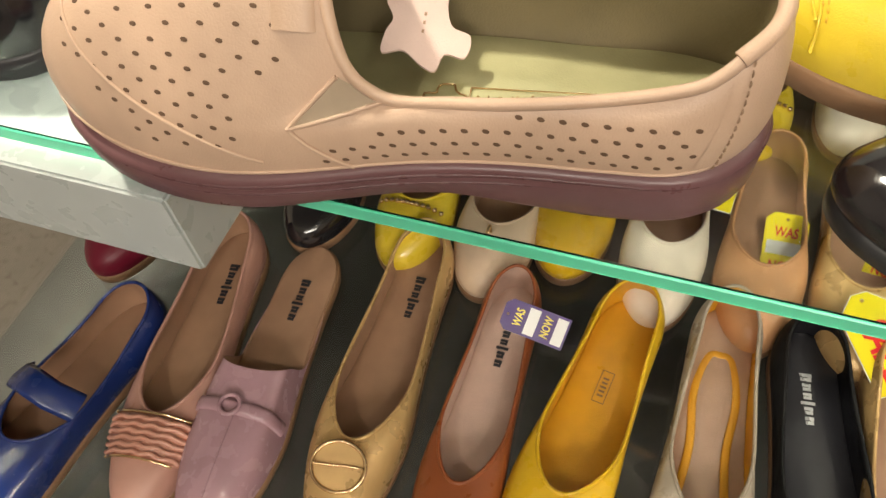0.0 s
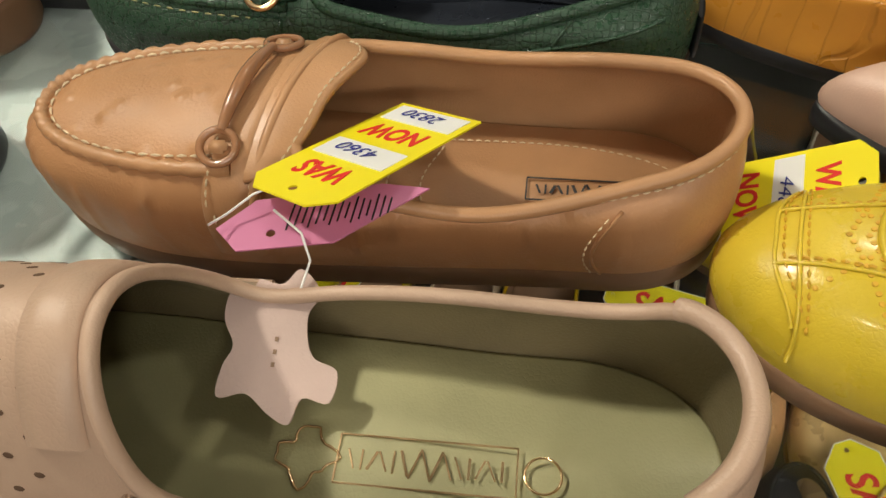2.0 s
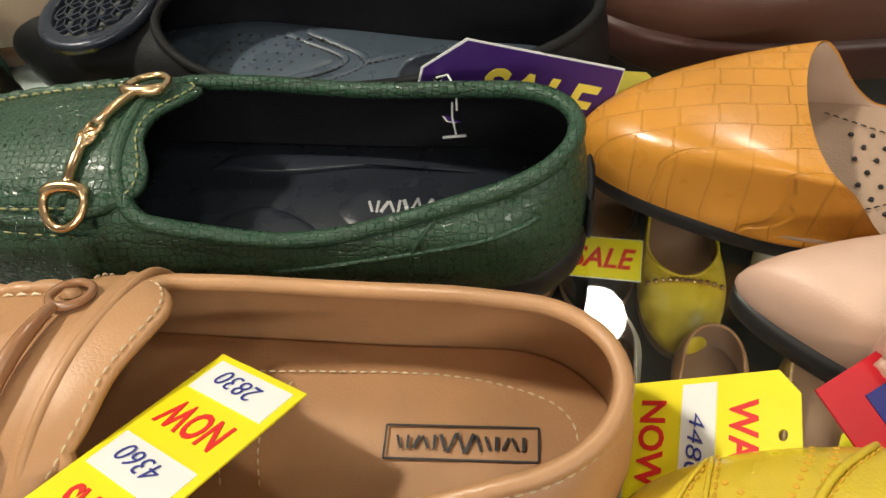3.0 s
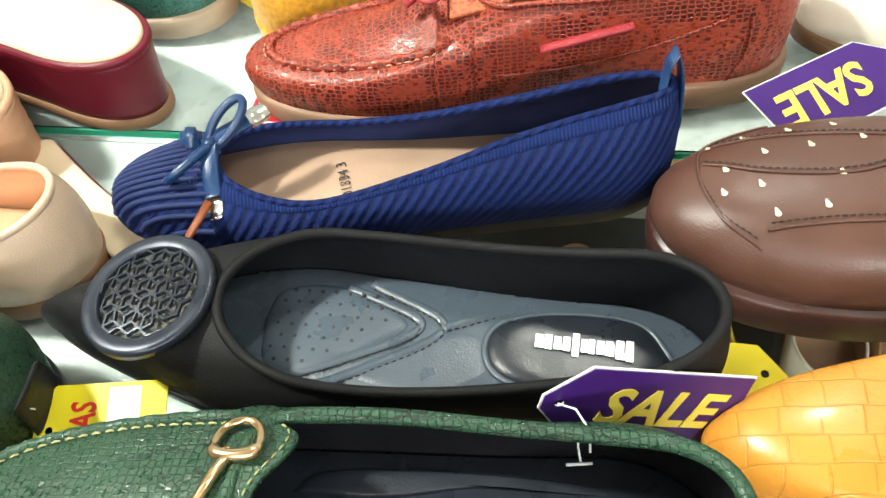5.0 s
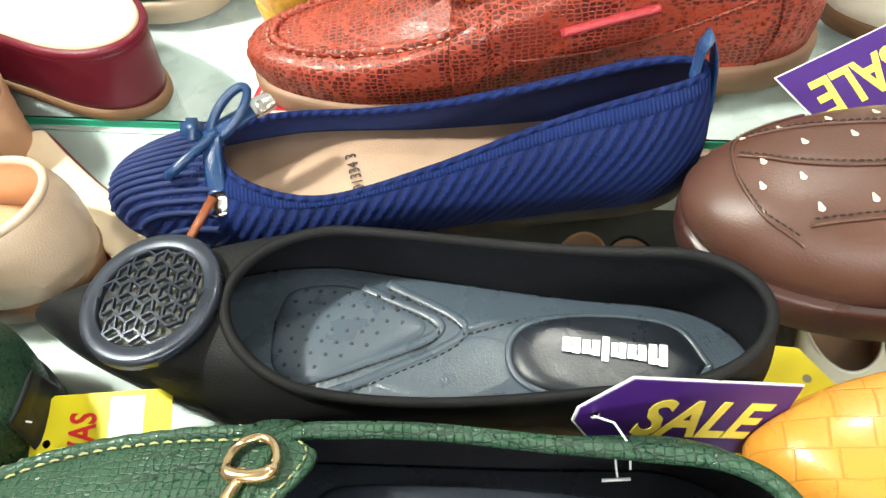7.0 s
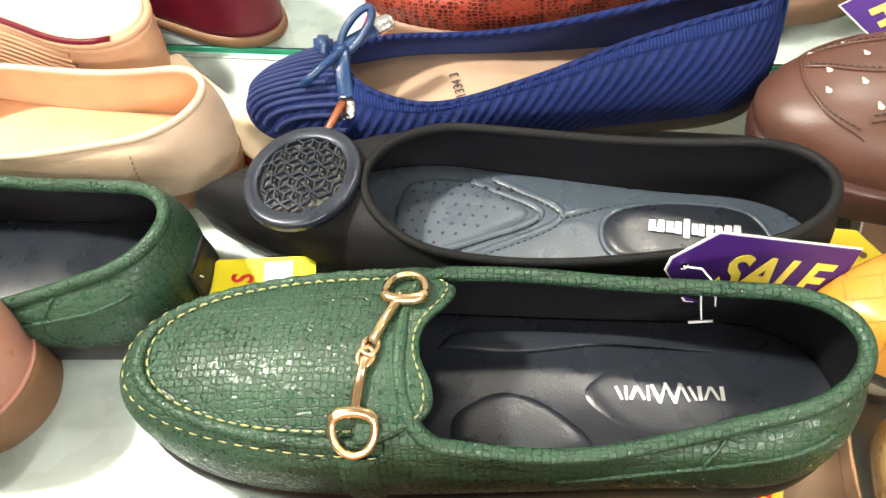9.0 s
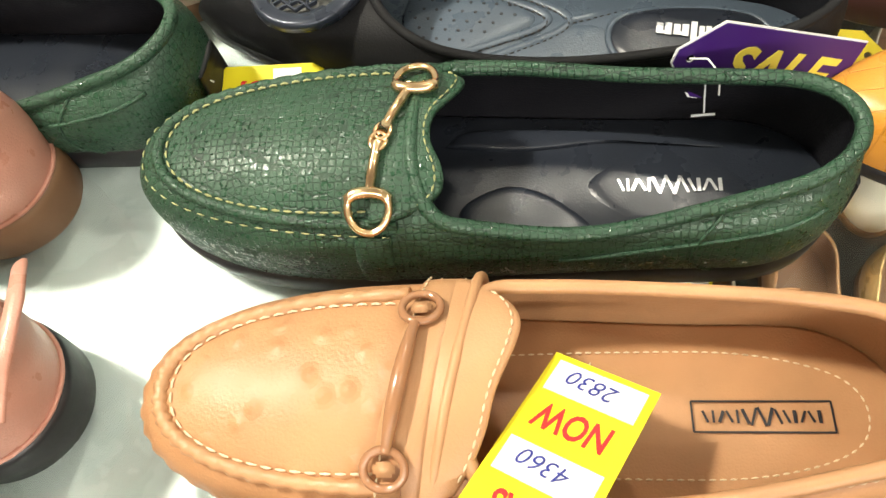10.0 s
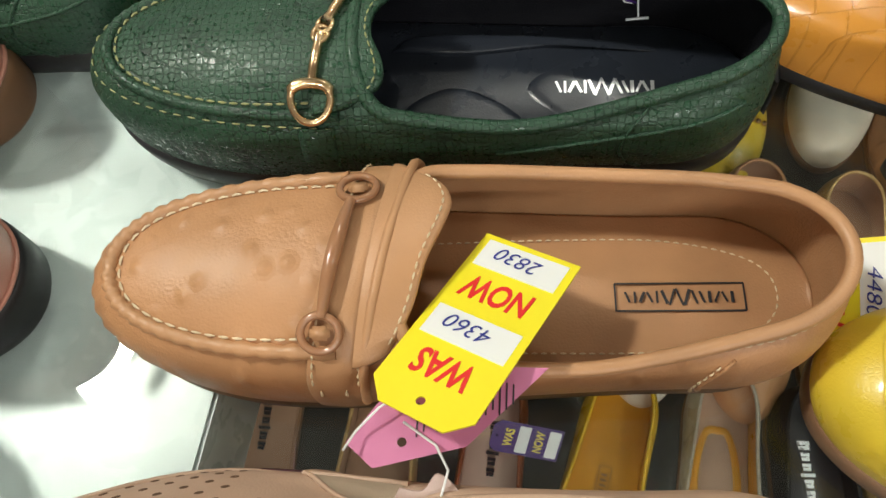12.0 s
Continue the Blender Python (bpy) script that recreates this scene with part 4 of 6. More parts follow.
# ---------------------------------------------------------------- tan moccasin trim
def trim_tan():
    ob, last = SHOES["tan"]
    sk = Skin(ob)
    tan, thread = M["tan_binding"], M["thread_cream"]
    hard = material("brown_enamel", (0.36, 0.175, 0.085), 0.2, "plain", bump=0.0, coat=0.6)
    path = apron_path(0.011, 0.092, 0.0305, 0.0)
    seam_and_stitch(ob, sk, path, tan, thread, 0.0026, 0.22, 0.004, 0.0048, 0.0034)
    saddle("saddle_strap", ob, sk, 0.097, 0.018, 0.20, tan)
    for dx in (-0.0065, 0.0085):
        hits = [sk.section(0.097 + dx, a, 0.0021, 0.018, 0.20) for a in range(-58, 59, 3)]
        hits = [h for h in hits if h]
        stitches("stitching", [h[0] for h in hits], [h[1] for h in hits], thread, ob, 0.0036, 0.0025, 0.00045)
    for a0 in (-66, 56):
        for dx in (-0.003, 0.003):
            hits = [sk.section(0.097 + dx * 1.4, a, 0.0022, 0.018, 0.20) for a in range(a0, a0 + 11, 2)]
            hits = [h for h in hits if h]
            if len(hits) > 2:
                stitches("stitching", [h[0] for h in hits], [h[1] for h in hits], thread, ob, 0.0042, 0.0034, 0.0006)
    tongue(ob, sk, 0.1025, 0.134, 0.0360, tan, thread, 0.0025, 8.0, 0.0012, 0.026, 0.003, 0.005,
           [(-1, 0.108), (-0.8, 0.1125), (-0.5, 0.1170), (-0.1, 0.1205), (0.35, 0.1265), (0.6, 0.128), (0.85, 0.1235), (1, 0.115)])
    hits = [sk.section(0.1075, a, 0.0026, 0.018, 0.20) for a in range(-66, 67, 3)]
    tube("tongue_fold", [h[0] for h in hits if h], 0.0018, tan, ob, sides=8)
    # the moulded bar with its two rings
    bar = []
    for a in range(-27, 24, 3):
        h = sk.section(0.0925, a, 0.004 + 0.002 * math.cos(radians(a * 2.6)), 0.018, 0.20)
        bar.append(h[0])
    b = tube("bar", bar, [0.0016 + 0.0010 * math.sin(math.pi * i / (len(bar) - 1)) for i in range(len(bar))], hard, ob, "brown enamelled bar")
    for a in (-33, 29):
        h = sk.section(0.0925, a, 0.0036, 0.018, 0.20)
        ax = h[1].cross(Vector((1, 0, 0))).normalized()
        tube("ring", ring_points(h[0], 0.0062, 0.0058, Vector((1, 0, 0)), ax), 0.0014, hard, ob, "brown enamelled ring", closed=True)
        bm = bmesh.new()
        mm = Matrix.Translation(h[0]) @ Vector((0, 0, 1)).rotation_difference(h[1]).to_matrix().to_4x4()
        box_bm(bm, (0.0065, 0.0045, 0.0025), mm, 0.001)
        part("keeper", bm, tan, ob)
    rim_u = [0.535 + 0.165 * i / 50 for i in range(51)]
    stitches("stitching", [last.on(u, 0.88, 0.0005) for u in rim_u], [last.normal(u, 0.88) for u in rim_u], thread, ob, 0.0034, 0.0022, 0.0004)
    heel_seam(ob, sk, 0.213, tan, 0.014, 0.045, -0.006, -1, thread)
    heel_seam(ob, sk, 0.213, tan, 0.014, 0.05, -0.006, 1)
    zz = insole_height(last, 0.2) + 0.0003
    footbed_line(ob, [(0.115, 0.021), (0.16, 0.022), (0.205, 0.021), (0.235, 0.013), (0.243, 0.0), (0.235, -0.013), (0.205, -0.021), (0.16, -0.022), (0.115, -0.021)], zz - 0.0004, thread)
    footbed_line(ob, [(0.140, 0.020), (0.133, 0.0), (0.138, -0.019)], zz - 0.0006, thread)
    footbed_line(ob, [(0.153, 0.020), (0.146, 0.0), (0.150, -0.019)], zz - 0.0006, thread)
    m = pose(0.2085, -0.001, zz - 0.0002, 0, 0, 180)
    frame_mark(ob, m, 0.046, 0.0105, M["ink_black"])
    zigzag(ob, m, 0.040, 0.0062, M["ink_black"])


# ---------------------------------------------------------------- green moccasins
def trim_green(key, full):
    ob, last = SHOES[key]
    sk = Skin(ob)
    g, thread = M["green_leather"], M.get("thread_olive") or material("thread_olive", (0.36, 0.36, 0.16), 0.7, "plain", bump=0.0)
    M["thread_olive"] = thread
    heel_seam(ob, sk, 0.222, g, 0.014, 0.05, -0.012, -1)
    pts = [sk.near(0.165 + 0.09 * i / 20, 0.030 + 0.016 * (i / 20) ** 1.5, 0.0003) for i in range(21)]
    pts = [p[0] for p in pts if p]
    tube("side_seam", pts, 0.0009, g, ob, sides=6)
    back = [sk.cast((0.5, 0, z), (-1, 0, 0)) for z in (0.012, 0.018, 0.024, 0.03, 0.036)]
    back = [h[0] + h[1] * 0.001 for h in back if h]
    if len(back) > 2:
        tube("heel_patch", back, [0.013 - 0.0006 * i for i in range(len(back))], M["black_rubber"], ob, "black rubber heel patch", sides=12, flat=0.16, up=[Vector((1, 0, 0.1))] * len(back))
    if not full:
        return
    path = apron_path(0.012, 0.108, 0.0335, 0.0)
    seam_and_stitch(ob, sk, path, g, thread, 0.0024, 0.12, 0.0038, 0.0046, 0.0030)
    outer = apron_path(0.004, 0.108, 0.0365, 0.0)
    p, n = sk.line(outer, 0.0006)
    stitches("stitching", p, n, thread, ob, 0.006, 0.003, 0.0004)
    tongue(ob, sk, 0.102, 0.139, 0.0350, g, thread, 0.002, 8.0, 0.0012, 0.026, 0.0022, 0.004,
           [(-1, 0.112), (-0.8, 0.1225), (-0.55, 0.1240), (-0.15, 0.1190), (0.2, 0.1200), (0.6, 0.1285), (0.82, 0.1290), (1, 0.119)])
    for a0, a1 in ((-88, -52), (40, 88)):
        saddle("strap_end", ob, sk, 0.106, 0.014, 0.2, g, a0, a1, 0.0018)
    gold = M["gold"]
    up = Vector((0, 0, 1))
    mid = [sk.top(x, y, 0.0042) for x, y in ((0.0985, -0.0285), (0.099, -0.016), (0.102, -0.006), (0.107, 0.006), (0.1125, 0.0185))]
    for k, sgn in ((0, -1), (4, 1)):
        c, n = mid[k]
        ax = Vector((1, 0, 0))
        ay = n.cross(ax).normalized()
        flip = 1 if ay.y * sgn > 0 else -1
        loop = []
        for i in range(36):
            a = 2 * math.pi * i / 36
            px, py = 0.0074 * math.cos(a), 0.0090 * math.sin(a)
            if py < -0.0042:
                py = -0.0042 + (py + 0.0042) * 0.22
                px *= 0.86
            loop.append(c + ax * px + ay * (py * flip))
        tube("bit_ring", loop, [0.0015 + 0.0008 * (math.sin(2 * math.pi * i / 36) < -0.2) for i in range(36)], gold, ob, "gold stirrup-shaped bit ring", closed=True)
    def bar(a, b, name):
        n = 12
        pts = [a.lerp(b, i / n) + up * 0.0012 * math.sin(math.pi * i / n) for i in range(n + 1)]
        tube(name, pts, [0.0012 + 0.0013 * math.exp(-((i / n - 0.5) * 6) ** 2 * 0.2) * (0.5 + abs(i / n - 0.5)) + 0.0012 * math.exp(-(((i / n) - 0.02) * 9) ** 2) + 0.0012 * math.exp(-(((i / n) - 0.98) * 9) ** 2) for i in range(n + 1)], gold, ob, "gold snaffle bar")
    c = mid[2][0]
    bar(mid[0][0].lerp(mid[1][0], 0.25), c.lerp(mid[1][0], 0.22), "bit_bar")
    bar(c.lerp(mid[3][0], 0.22), mid[3][0].lerp(mid[4][0], 0.75), "bit_bar")
    for f in (-0.16, 0.16):
        q = c.lerp(mid[1][0] if f < 0 else mid[3][0], abs(f))
        tube("bit_link", ring_points(q, 0.0035, 0.0028, Vector((0.2, 1, 0)).normalized(), Vector((1, -0.2, 0.5 * f)).normalized(), 16), 0.0010, gold, ob, "gold link", closed=True)
    z = insole_height(last, 0.2) + 0.0002
    m = pose(0.2095, 0.0005, z, 0, 0, 180)
    zigzag(ob, m, 0.041, 0.0085, M["ink_silver"], 0.0006)
    fb = M["black_footbed"]
    heel_pad = smooth_path([(0.246, 0.0), (0.228, 0.0165), (0.198, 0.0175), (0.176, 0.001), (0.196, -0.0175), (0.228, -0.0165), (0.246, 0.0)], 60)[:-1]
    cushion("heel_pad", ob, heel_pad, z - 0.0030, 0.0027, fb)
    arch_pad = smooth_path([(0.126, -0.020), (0.128, -0.008), (0.146, 0.001), (0.166, -0.006), (0.180, -0.022), (0.152, -0.026), (0.126, -0.020)], 50)[:-1]
    cushion("arch_pad", ob, arch_pad, z - 0.0020, 0.0026, fb)
    side_pad = smooth_path([(0.118, 0.020), (0.150, 0.0175), (0.190, 0.021), (0.232, 0.0175), (0.226, 0.022), (0.180, 0.027), (0.130, 0.028), (0.118, 0.020)], 50)[:-1]
    cushion("side_pad", ob, side_pad, z - 0.0020, 0.0030, fb)
    # the plastic tag pin in the far wall
    h = sk.near(0.221, 0.044, 0.0, 1)
    p = h[0] - h[1] * 0.003
    tube("tag_pin", [p, p + Vector((0.0, -0.004, -0.004)), p + Vector((0.001, -0.006, -0.011))], 0.0004, M["plastic_clear"], ob, "clear plastic tag pin", sides=6)
    tube("tag_pin", [p + Vector((-0.004, -0.007, -0.0115)), p + Vector((0.005, -0.007, -0.0105))], 0.0006, M["plastic_clear"], ob, "clear plastic tag pin", sides=6)


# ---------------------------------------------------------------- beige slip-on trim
def hole_disc(rx, ry):
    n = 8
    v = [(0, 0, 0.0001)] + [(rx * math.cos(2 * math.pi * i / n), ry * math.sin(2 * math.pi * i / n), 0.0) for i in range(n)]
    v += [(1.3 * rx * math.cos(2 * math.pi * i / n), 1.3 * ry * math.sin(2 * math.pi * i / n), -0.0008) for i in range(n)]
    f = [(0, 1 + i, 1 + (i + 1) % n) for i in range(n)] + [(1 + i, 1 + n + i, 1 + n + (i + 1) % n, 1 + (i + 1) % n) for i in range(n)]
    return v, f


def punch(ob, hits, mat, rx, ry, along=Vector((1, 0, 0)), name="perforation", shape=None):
    """Discs laid on the surface as punched holes, each a small part of its own on one shared mesh."""
    v, f = shape or hole_disc(rx, ry)
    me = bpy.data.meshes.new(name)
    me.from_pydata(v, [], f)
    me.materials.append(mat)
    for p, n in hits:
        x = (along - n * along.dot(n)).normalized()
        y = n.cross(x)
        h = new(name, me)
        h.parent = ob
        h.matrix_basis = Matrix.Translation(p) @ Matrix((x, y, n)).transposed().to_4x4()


def trim_beige():
    ob, last = SHOES["beige"]
    sk = Skin(ob)
    up = M["beige_leather"]
    # Brown that stands in for the dark inside a punched hole.
    dark = material("hole_shade", (0.11, 0.062, 0.036), 0.9, "plain", bump=0.0)
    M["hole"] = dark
    # rows of dark discs, as punched holes, over the vamp and along the near side
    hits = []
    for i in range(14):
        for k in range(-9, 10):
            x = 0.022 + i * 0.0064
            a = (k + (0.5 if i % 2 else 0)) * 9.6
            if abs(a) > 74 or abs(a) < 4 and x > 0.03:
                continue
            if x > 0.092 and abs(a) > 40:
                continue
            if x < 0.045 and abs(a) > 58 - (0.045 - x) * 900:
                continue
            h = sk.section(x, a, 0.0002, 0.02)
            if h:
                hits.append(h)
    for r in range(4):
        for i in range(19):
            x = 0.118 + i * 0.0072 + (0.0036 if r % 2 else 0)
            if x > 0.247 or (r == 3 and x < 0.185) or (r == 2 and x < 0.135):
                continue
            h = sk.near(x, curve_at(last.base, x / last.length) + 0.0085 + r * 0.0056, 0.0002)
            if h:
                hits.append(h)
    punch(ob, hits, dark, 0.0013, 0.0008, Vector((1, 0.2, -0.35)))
    # toe cap seam, side seams, elastic gusset, heel strip
    tube("toe_seam", [h[0] for h in (sk.section(0.020 + 0.075 * abs(a / 82) ** 2.2, a, 0.0002, 0.021) for a in range(-82, 83, 4)) if h], 0.0008, up, ob, sides=6)
    slit = [h[0] for h in (sk.top(0.028 + 0.05 * i / 20, 0.0, 0.0006) for i in range(21)) if h]
    tube("centre_tuck", slit, 0.0016, up, ob, sides=8)
    saddle("tongue_band", ob, sk, 0.111, 0.015, -0.05, up, -30, 40, 0.0016, z0=0.03)
    gus = material("elastic_gusset", (0.36, 0.28, 0.20), 0.8, "plain", bump=0.3)
    for side in (-1, 1):
        tri = [(0.107, 0.042), (0.1255, 0.0585), (0.141, 0.0495)]
        verts, faces = [], []
        n = 8
        for i in range(n + 1):
            for j in range(n + 1 - i):
                a, b = i / n, j / n
                x = tri[0][0] + (tri[1][0] - tri[0][0]) * a + (tri[2][0] - tri[0][0]) * b
                z = tri[0][1] + (tri[1][1] - tri[0][1]) * a + (tri[2][1] - tri[0][1]) * b
                h = sk.near(x, z, 0.0006, side)
                verts.append(h[0] if h else last.rim(0.22 if side > 0 else 0.78))
        idx = lambda i, j: sum(n + 1 - q for q in range(i)) + j
        for i in range(n):
            for j in range(n - i):
                faces.append((idx(i, j), idx(i + 1, j), idx(i, j + 1)))
                if j < n - i - 1:
                    faces.append((idx(i + 1, j), idx(i + 1, j + 1), idx(i, j + 1)))
        link("elastic_gusset", verts, faces, gus, ob, "taupe elastic gusset")
        for a, b in ((0, 1), (0, 2)):
            pts = [sk.near(tri[a][0] + (tri[b][0] - tri[a][0]) * i / 12, tri[a][1] + (tri[b][1] - tri[a][1]) * i / 12, 0.0006, side) for i in range(13)]
            tube("gusset_piping", [p[0] for p in pts if p], 0.0008, up, ob, sides=8)
        pts = [sk.near(0.107 + 0.020 * i / 12, 0.042 - 0.019 * (i / 12), 0.0004, side) for i in range(13)]
        tube("side_seam", [p[0] for p in pts if p], 0.0009, up, ob, sides=6)
    patch("heel_counter", ob, last, 0.425, 0.575, 0.06, 1.0, up, 0.0014, 0.35, thread=M["thread_tan"])
    rim = [last.rim(0.425 + 0.15 * i / 30) + Vector((0, 0, 0.001)) for i in range(31)]
    tube("heel_collar", rim, 0.0030, up, ob)
    pts = [last.at(i / 90, 0.10) + last.normal(i / 90, 0.10) * 0.0002 for i in range(90)]
    tube("welt_line", pts, 0.0008, up, ob, closed=True, sides=6)
    for dz, r in ((0.0, 0.0011), (-0.004, 0.0007)):
        pts = []
        for i in range(100):
            q = last.bottom(i / 100)
            c = Vector((last.length * 0.5, 0, q.z))
            o = (q - c)
            o = Vector((o.x * 0.25, o.y, 0)).normalized()
            pts.append(q + o * 0.0038 + Vector((0, 0, dz - 0.001)))
        tube("sole_groove", pts, r, M["plum"], ob, closed=True, sides=6)
    # stamped marks on the footbed
    z = insole_height(last, 0.18) - 0.0006
    gold = M["gold"]
    m = pose(0.190, -0.006, z, 0, 0, 180)
    frame_mark(ob, m, 0.050, 0.014, gold, 0.0005)
    zigzag(ob, m, 0.045, 0.0085, gold, 0.0003)
    tube("logo_ring", ring_points(Vector((0.222, -0.006, z)), 0.005, 0.005, Vector((1, 0, 0)), Vector((0, 1, 0))), 0.0004, gold, ob, closed=True, sides=6)
    hide = [(0.0075 * (1 + 0.22 * math.cos(4 * a) + 0.12 * math.cos(9 * a)) * math.cos(a) + 0.156, 0.0075 * (1 + 0.22 * math.cos(4 * a) + 0.12 * math.sin(7 * a)) * math.sin(a) - 0.006) for a in (2 * math.pi * i / 40 for i in range(40))]
    tube("hide_stamp", [Vector((x, y, z)) for x, y in hide], 0.0004, gold, ob, closed=True, sides=6)
    # Small footbed discs; the dark of each hole is their colour.
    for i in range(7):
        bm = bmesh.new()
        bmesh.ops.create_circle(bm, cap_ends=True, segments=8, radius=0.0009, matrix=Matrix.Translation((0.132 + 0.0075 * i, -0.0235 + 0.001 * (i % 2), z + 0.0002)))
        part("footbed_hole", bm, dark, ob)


# ---------------------------------------------------------------- black pointed flat trim
def trim_black():
    ob, last = SHOES["black"]
    sk = Skin(ob)
    disc_m = material("gunmetal", (0.035, 0.042, 0.06), 0.3, "plain", metal=0.4, bump=0.02)
    c, n = sk.top(0.0625, -0.0100, 0.0)
    n = (n + Vector((0, 0, 3.0))).normalized()
    rot = Vector((0, 0, 1)).rotation_difference(n).to_matrix().to_4x4()
    base = Matrix.Translation(c + n * 0.004) @ rot
    disc = new("ornament", None)
    bm = bmesh.new()
    R = 0.0285
    prof = [(0.0212, 0.0002), (0.0213, 0.0012), (0.0220, 0.0017), (0.0266, 0.0018), (0.0278, 0.0014), (0.0284, 0.0004), (R, -0.0030), (0.0212, -0.0020)]
    seg = 56
    rings = [[bm.verts.new(base @ Vector((r * 0.93 * math.cos(2 * math.pi * i / seg), r * math.sin(2 * math.pi * i / seg), z))) for r, z in prof] for i in range(seg)]
    for i in range(seg):
        a, b = rings[i], rings[(i + 1) % seg]
        for j in range(len(prof)):
            k = (j + 1) % len(prof)
            bm.faces.new((a[j], b[j], b[k], a[k]))
    bpy.data.objects.remove(disc)
    disc = part("ornament", bm, disc_m, ob, "pierced gunmetal disc ornament")
    # lattice of bent bars inside the ring
    verts, faces = [], []
    s = 0.0086
    for i in range(-5, 6):
        for j in range(-5, 6):
            p = Vector((s * (i + 0.5 * (j % 2)), s * 0.86 * j))
            for k, ang in enumerate((90, 210, 330)):
                q = p + Vector((math.cos(radians(ang + 12 * ((i + j) % 2))), math.sin(radians(ang)))) * s * 0.62
                r = p + Vector((math.cos(radians(ang + 60)), math.sin(radians(ang + 60)))) * s * 0.58
                for a, b in ((p, q), (q, r)):
                    if max(a.length, b.length) > 0.0218:
                        continue
                    d = (b - a).normalized() * 0.0002
                    w = Vector((-d.y, d.x)).normalized() * 0.00042
                    k0 = len(verts)
                    for z in (0.0, 0.0018):
                        for u in (a - w, a + w, b + w, b - w):
                            verts.append(base @ Vector((u.x * 0.93, u.y, z + 0.0012 * (1 - (u.length / 0.02) ** 2))))
                    faces += [(k0, k0 + 1, k0 + 2, k0 + 3), (k0 + 7, k0 + 6, k0 + 5, k0 + 4), (k0, k0 + 4, k0 + 5, k0 + 1), (k0 + 2, k0 + 6, k0 + 7, k0 + 3), (k0 + 1, k0 + 5, k0 + 6, k0 + 2), (k0 + 3, k0 + 7, k0 + 4, k0)]
    link("lattice", verts, faces, disc_m, disc, smooth=False)
    bm = bmesh.new()
    bmesh.ops.create_circle(bm, cap_ends=True, segments=40, radius=0.0235, matrix=base @ Matrix.Translation((0, 0, -0.0014)))
    part("backing", bm, material("dull_backing", (0.10, 0.10, 0.09), 0.8, "plain"), disc)
    # quilted footbed
    z = insole_height(last, 0.15) - 0.0002
    # Black leather tinted slate, with the lamp's sheen painted into the colour.
    slate = M["black_footbed_sheen"]
    for ctrl in ([(0.108, -0.024), (0.135, -0.012), (0.165, 0.008), (0.13, 0.024)], [(0.118, -0.029), (0.145, -0.015), (0.175, 0.008), (0.14, 0.027)],
                 [(0.175, 0.008), (0.215, 0.022), (0.262, 0.018)], [(0.12, -0.029), (0.16, -0.026), (0.2, -0.024), (0.225, -0.022)]):
        pts = [Vector((x, y, z)) for x, y in smooth_path(ctrl, 50)]
        tube("footbed_ridge", [p - Vector((0, 0, 0.0005)) for p in pts], 0.0024, slate, ob, flat=0.42)
        up = [p + Vector((0.0, -0.003, 0.0003)) for p in pts]
        stitches("footbed_stitching", up, [Vector((0, 0, 1))] * len(up), M["thread_dark"], ob, 0.0032, 0.002, 0.00045)
    pad = smooth_path([(0.268, 0.0), (0.255, 0.016), (0.225, 0.018), (0.200, 0.012), (0.193, 0.0), (0.200, -0.014), (0.225, -0.02), (0.255, -0.017), (0.268, 0.0)], 70)
    tube("heel_pad_edge", [Vector((x, y, z + 0.0014)) for x, y in pad], 0.0014, slate, ob, flat=0.6)
    cushion("heel_pad", ob, pad[:-1], z - 0.0004, 0.0042, M["black_footbed"], "black padded heel cushion")
    toe_pad = smooth_path([(0.096, 0.004), (0.100, 0.020), (0.122, 0.0245), (0.142, 0.019), (0.160, 0.007), (0.140, -0.010), (0.116, -0.022), (0.101, -0.016), (0.096, 0.004)], 60)[:-1]
    cushion("toe_pad", ob, toe_pad, z - 0.0012, 0.0022, slate, "perforated black forefoot cushion, pale sheen in its colour")
    arch_pad = smooth_path([(0.136, -0.020), (0.160, -0.006), (0.178, 0.006), (0.196, 0.004), (0.200, -0.012), (0.190, -0.0235), (0.160, -0.0245), (0.136, -0.020)], 50)[:-1]
    cushion("arch_pad", ob, arch_pad, z - 0.0012, 0.0016, slate)
    blocks(ob, pose(0.2328, 0.0015, z + 0.0046, 0, 0, 178), [(0.0068, 0.0095), (0.0066, 0.0066), (0.0052, 0.0066), (0.0026, 0.0105), (0.0064, 0.0066), (0.0066, 0.0066)], M["ink_silver"])
    # Perforations of the pad: black discs, their colour standing in for hole depth.
    dots = [(Vector((0.103 + 0.0062 * i + 0.0031 * (j % 2), -0.021 + 0.0058 * j, z + 0.0012)), Vector((0, 0, 1))) for i in range(8) for j in range(8)
            if -0.021 + 0.0058 * j > -0.020 + (0.0062 * i - 0.012) * 0.75 and -0.021 + 0.0058 * j < 0.023]
    punch(ob, dots, M["ink_black"], 0.0008, 0.0008, name="footbed_hole")


